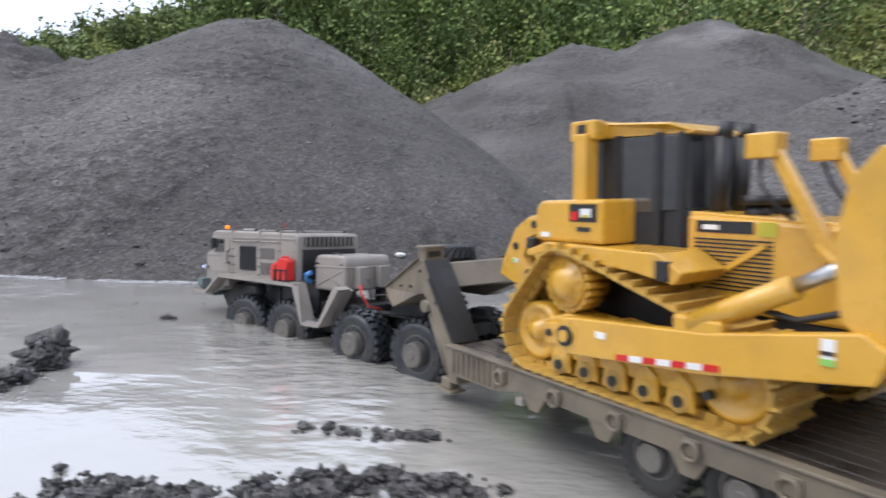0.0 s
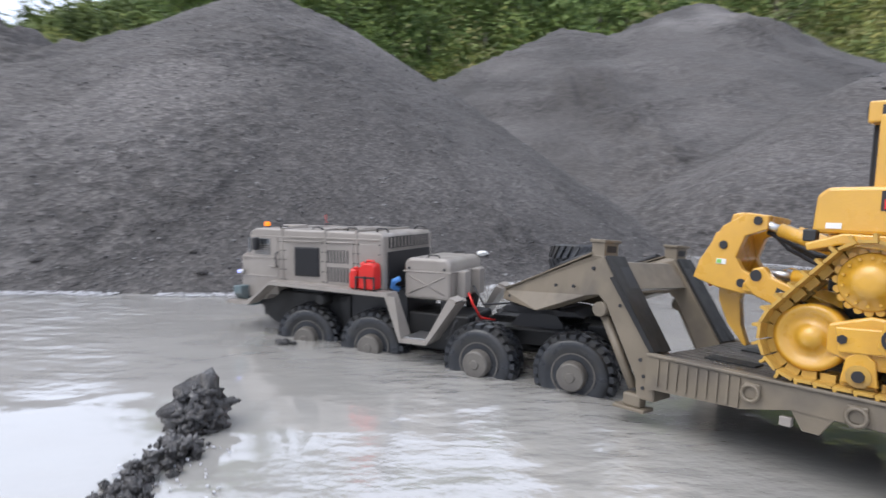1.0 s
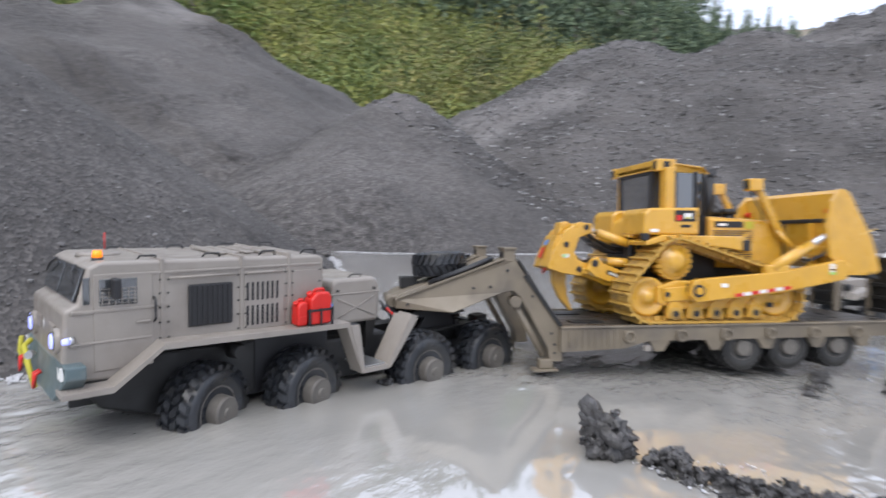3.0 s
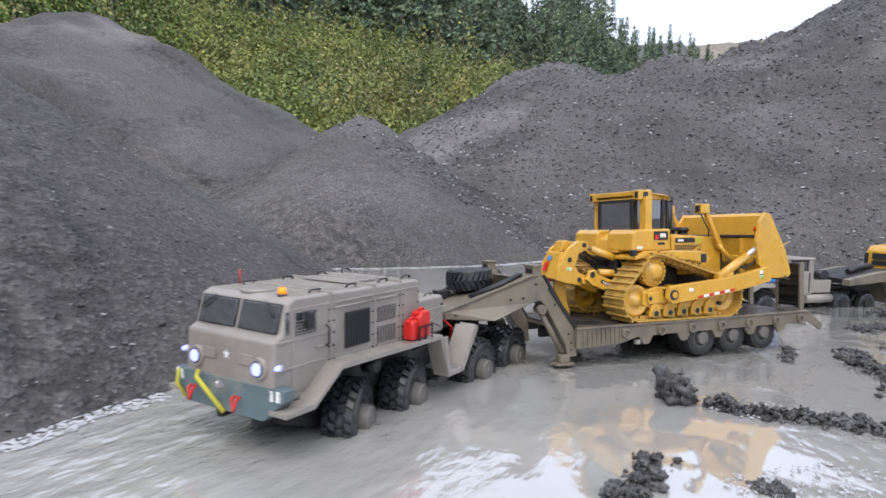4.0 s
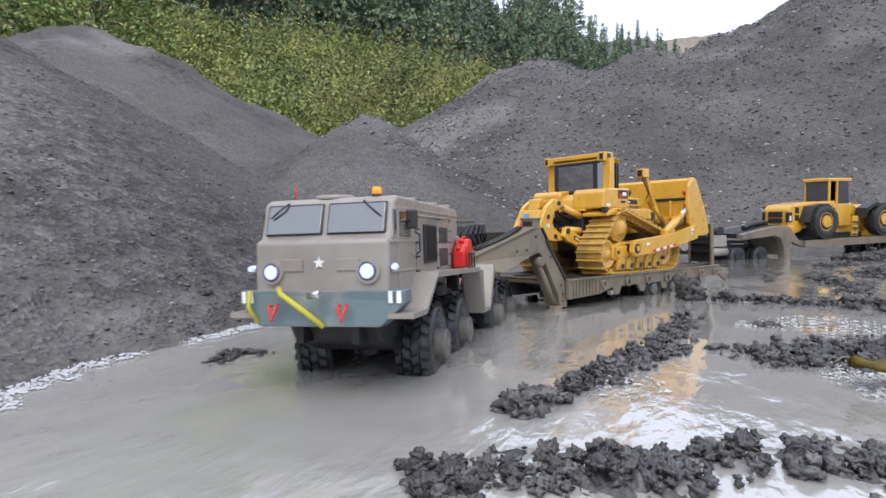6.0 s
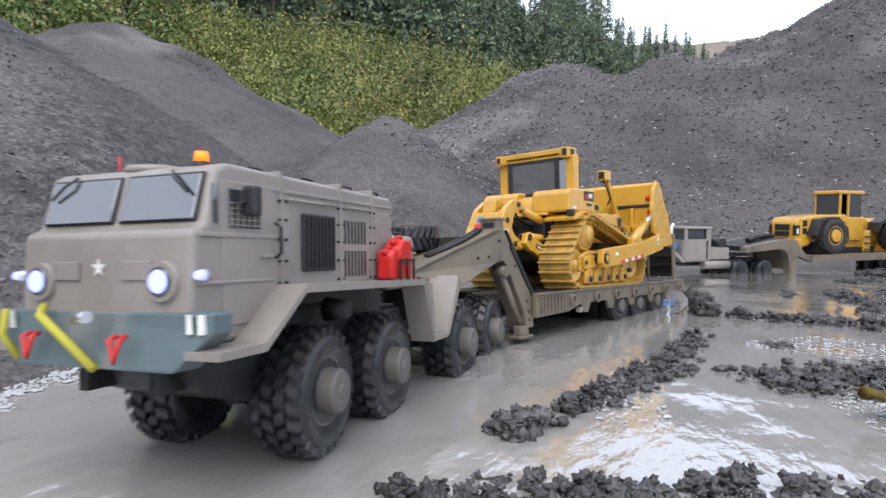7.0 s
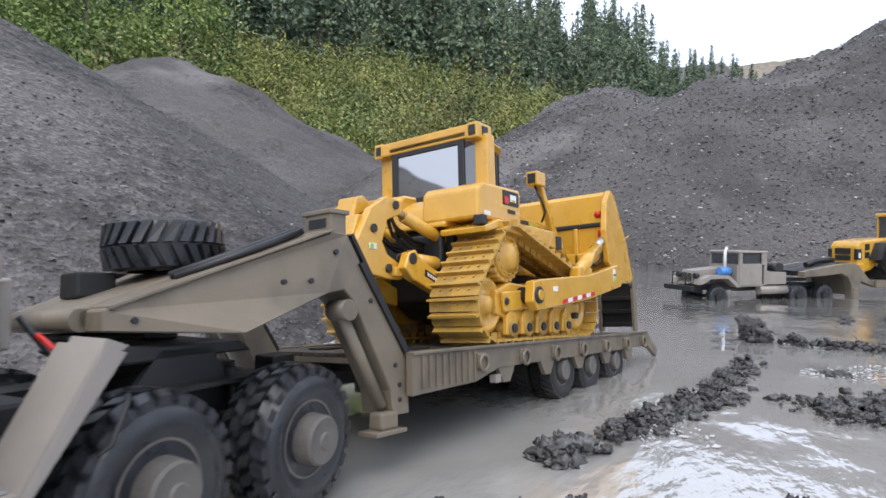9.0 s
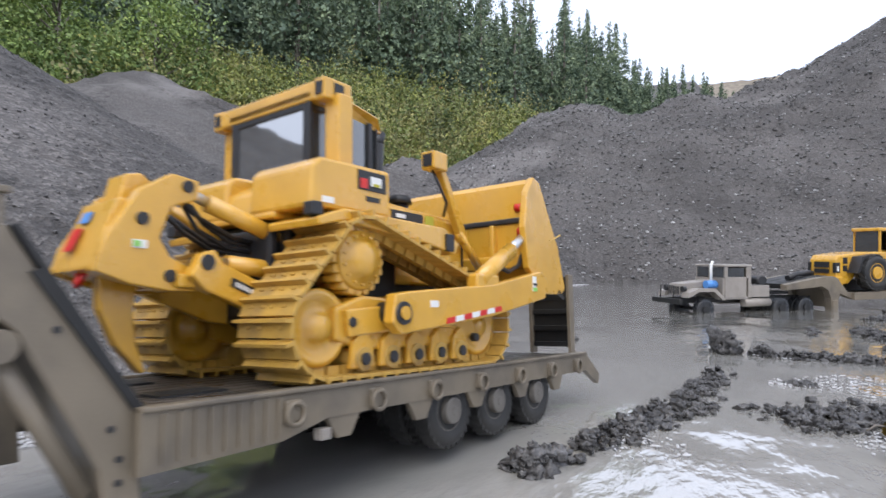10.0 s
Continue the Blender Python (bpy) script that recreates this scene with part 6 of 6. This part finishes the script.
def far_ridge():
    th = np.radians(np.linspace(-14, 75, 160))
    rows = []
    for k, s in enumerate((150, 230, 320)):
        top = np.array([(0.255 + 0.012 * noise.noise(Vector((t * 5, k, 0))) + 0.004 * noise.noise(Vector((t * 60, k, 0)))) * s * (1 if k == 2 else 0.7) for t in th])
        rows.append((s * np.cos(th), 1 + s * np.sin(th), top))
    X, Y, Z = (np.array([r[i] for r in rows]) for i in range(3))
    return tagged(sheet("backdrop", X, Y, Z, FARWOOD), "distant wooded ridge in brown", "hills", kind="structure")


far_ridge()


# ---- motion: seconds, x, y, z, yaw, pitch, roll ----
TRUCK = [
    (0.0, 0.228, 1.384, 0.023, 138.3, 4.1, 1.8), (0.5, 0.173, 1.425, 0.022, 140.7, 2.7, 2.0), (1.0, 0.110, 1.486, 0.013, 145.0, 2.7, 1.1),
    (1.5, 0.058, 1.549, 0.016, 146.6, 2.9, -1.3), (2.0, 0.006, 1.599, 0.014, 150.8, 1.8, -2.6), (2.5, -0.066, 1.641, 0.005, 157.7, 1.0, -0.4),
    (3.0, -0.172, 1.663, 0.009, 161.9, 0.8, 0.9), (3.2, -0.211, 1.674, 0.014, 162.2, 0.7, -0.4), (4.3, -0.373, 1.724, 0.010, 172.7, 1.0, 0.3),
    (4.5, -0.413, 1.731, 0.009, 173.2, 0.9, 0.9), (5.0, -0.533, 1.744, 0.002, 178.6, 0.8, 2.0), (5.5, -0.670, 1.753, 0.005, 183.8, -2.9, 1.7),
    (5.7, -0.720, 1.742, 0.002, 185.5, -2.6, 1.6), (6.8, -1.017, 1.738, 0.020, 181.4, -3.5, 2.6), (7.0, -1.075, 1.704, 0.026, 181.1, -3.4, 2.9),
    (7.5, -1.217, 1.699, 0.038, 178.9, -4.1, 1.0), (8.0, -1.410, 1.705, 0.046, 181.1, -4.5, 2.4), (8.5, -1.571, 1.712, 0.052, 182.5, -4.3, 2.2),
    (9.0, -1.666, 1.719, 0.057, 180.2, -3.9, 1.5), (9.5, -1.774, 1.764, 0.065, 177.9, -3.8, 1.1), (10.0, -1.931, 1.796, 0.072, 175.8, -3.5, 0.8),
]
TRAILER = [
    (0.0, 0.201, 1.404, 0.119, 119.5, 2.6, -2.5), (0.5, 0.143, 1.436, 0.119, 121.3, 2.1, 2.0), (1.0, 0.077, 1.504, 0.109, 126.1, 1.9, 5.0),
    (1.5, 0.011, 1.559, 0.112, 127.0, 1.9, 3.5), (2.0, -0.050, 1.607, 0.104, 127.5, 1.7, 4.8), (2.5, -0.116, 1.650, 0.098, 127.6, 1.9, 3.5),
    (3.0, -0.220, 1.685, 0.104, 129.2, 1.9, 4.3), (3.2, -0.259, 1.694, 0.110, 130.3, 1.1, 2.4), (4.3, -0.419, 1.739, 0.106, 136.1, 1.2, 2.7),
    (4.5, -0.460, 1.747, 0.105, 137.4, 1.3, 4.1), (5.0, -0.579, 1.762, 0.101, 141.2, 0.4, 3.2), (5.5, -0.708, 1.765, 0.100, 144.9, 0.2, 1.0),
    (5.7, -0.760, 1.744, 0.098, 146.8, -0.2, 1.2), (6.8, -1.059, 1.733, 0.116, 159.2, -1.8, 3.1), (7.0, -1.119, 1.738, 0.121, 160.1, -1.9, 4.1),
    (7.5, -1.260, 1.732, 0.132, 163.3, -2.6, 6.3), (8.0, -1.448, 1.740, 0.142, 165.7, -3.9, 9.2), (8.5, -1.617, 1.741, 0.153, 168.0, -4.6, 9.6),
    (9.0, -1.713, 1.737, 0.160, 168.8, -4.8, 5.9), (9.5, -1.814, 1.748, 0.166, 168.5, -4.7, 6.0), (10.0, -1.976, 1.780, 0.171, 167.1, -4.1, 4.7),
]
LORRY = [(0.0, 1.35), (2.0, 0.98), (3.0, 0.72), (3.2, 0.62), (4.3, 0.49), (4.5, 0.45), (5.0, 0.27), (5.5, 0.17), (5.7, 0.13), (6.8, -0.02), (7.5, -0.025), (8.5, -0.015), (9.0, 0.0), (10.0, 0.07)]
STEER = [(0.0, 8), (1.0, 14), (2.0, 18), (3.0, 26), (4.3, 22), (5.0, 16), (5.7, 2), (6.8, 6), (7.5, 4), (8.0, 0), (10.0, 0)]


def spin(parts, travelled, radius, steer=None):
    """Turn wheels by the way that their vehicle has gone."""
    steps = [i * 0.2 for i in range(51)]
    for w, x, s in parts:
        home = w.matrix_basis.translation.copy()
        rows = []
        for t in steps:
            st = steer(t, x) if steer else 0.0
            rows.append((t, pose(*home, 0, 0, st) @ Matrix.Rotation(travelled(t) / radius, 4, "Y")))
        walk(w, rows)


def gone(rows):
    ts = [r[0] for r in rows]
    xy = np.array([r[1:3] for r in rows])
    d = np.r_[0, np.cumsum(np.hypot(*np.diff(xy, axis=0).T))]
    return lambda t: float(np.interp(t, ts, d))


def motions():
    tr = [(r[0], pose(r[1], r[2], r[3], r[6], r[5], r[4]) @ pose(0, 0.0215, 0)) for r in TRUCK]
    walk(truck, tr)
    for can, m in CANS:
        walk(can, [(t, q @ m) for t, q in tr])
    tl = [(r[0], pose(r[1], r[2], r[3], r[6], r[5], r[4]) @ pose(0, -0.0107, 0)) for r in TRAILER]
    walk(trailer, tl)
    walk(dozer, tl)
    walk(spare, [(t, q @ SPARE_AT) for t, q in tl])
    st, sv = [r[0] for r in STEER], [r[1] for r in STEER]
    spin(truck_wheels, gone(TRUCK), 0.0635, lambda t, x: float(np.interp(t, st, sv)) * (1.0 if x > 0.4 else 0.6 if x > 0.2 else 0.0))
    spin(trailer_wheels, gone(TRAILER), 0.041)
    ux, uy = -0.667, 0.745
    turn = math.degrees(math.atan2(uy, ux))
    neck = [(t, 1.09 - ux * (s - 0.24), 0.92 - uy * (s - 0.24)) for t, s in LORRY]
    for thing, z in ((lorry, 0.0), (hauler, 0.005), (loader, 0.005)):
        walk(thing, [(t, pose(x, y, z, 0, 0, turn)) for t, x, y in neck])
    lt, ls = [t for t, s in LORRY], [-s for t, s in LORRY]
    spin(lorry_wheels, lambda t: float(np.interp(t, lt, ls)), 0.043)


motions()
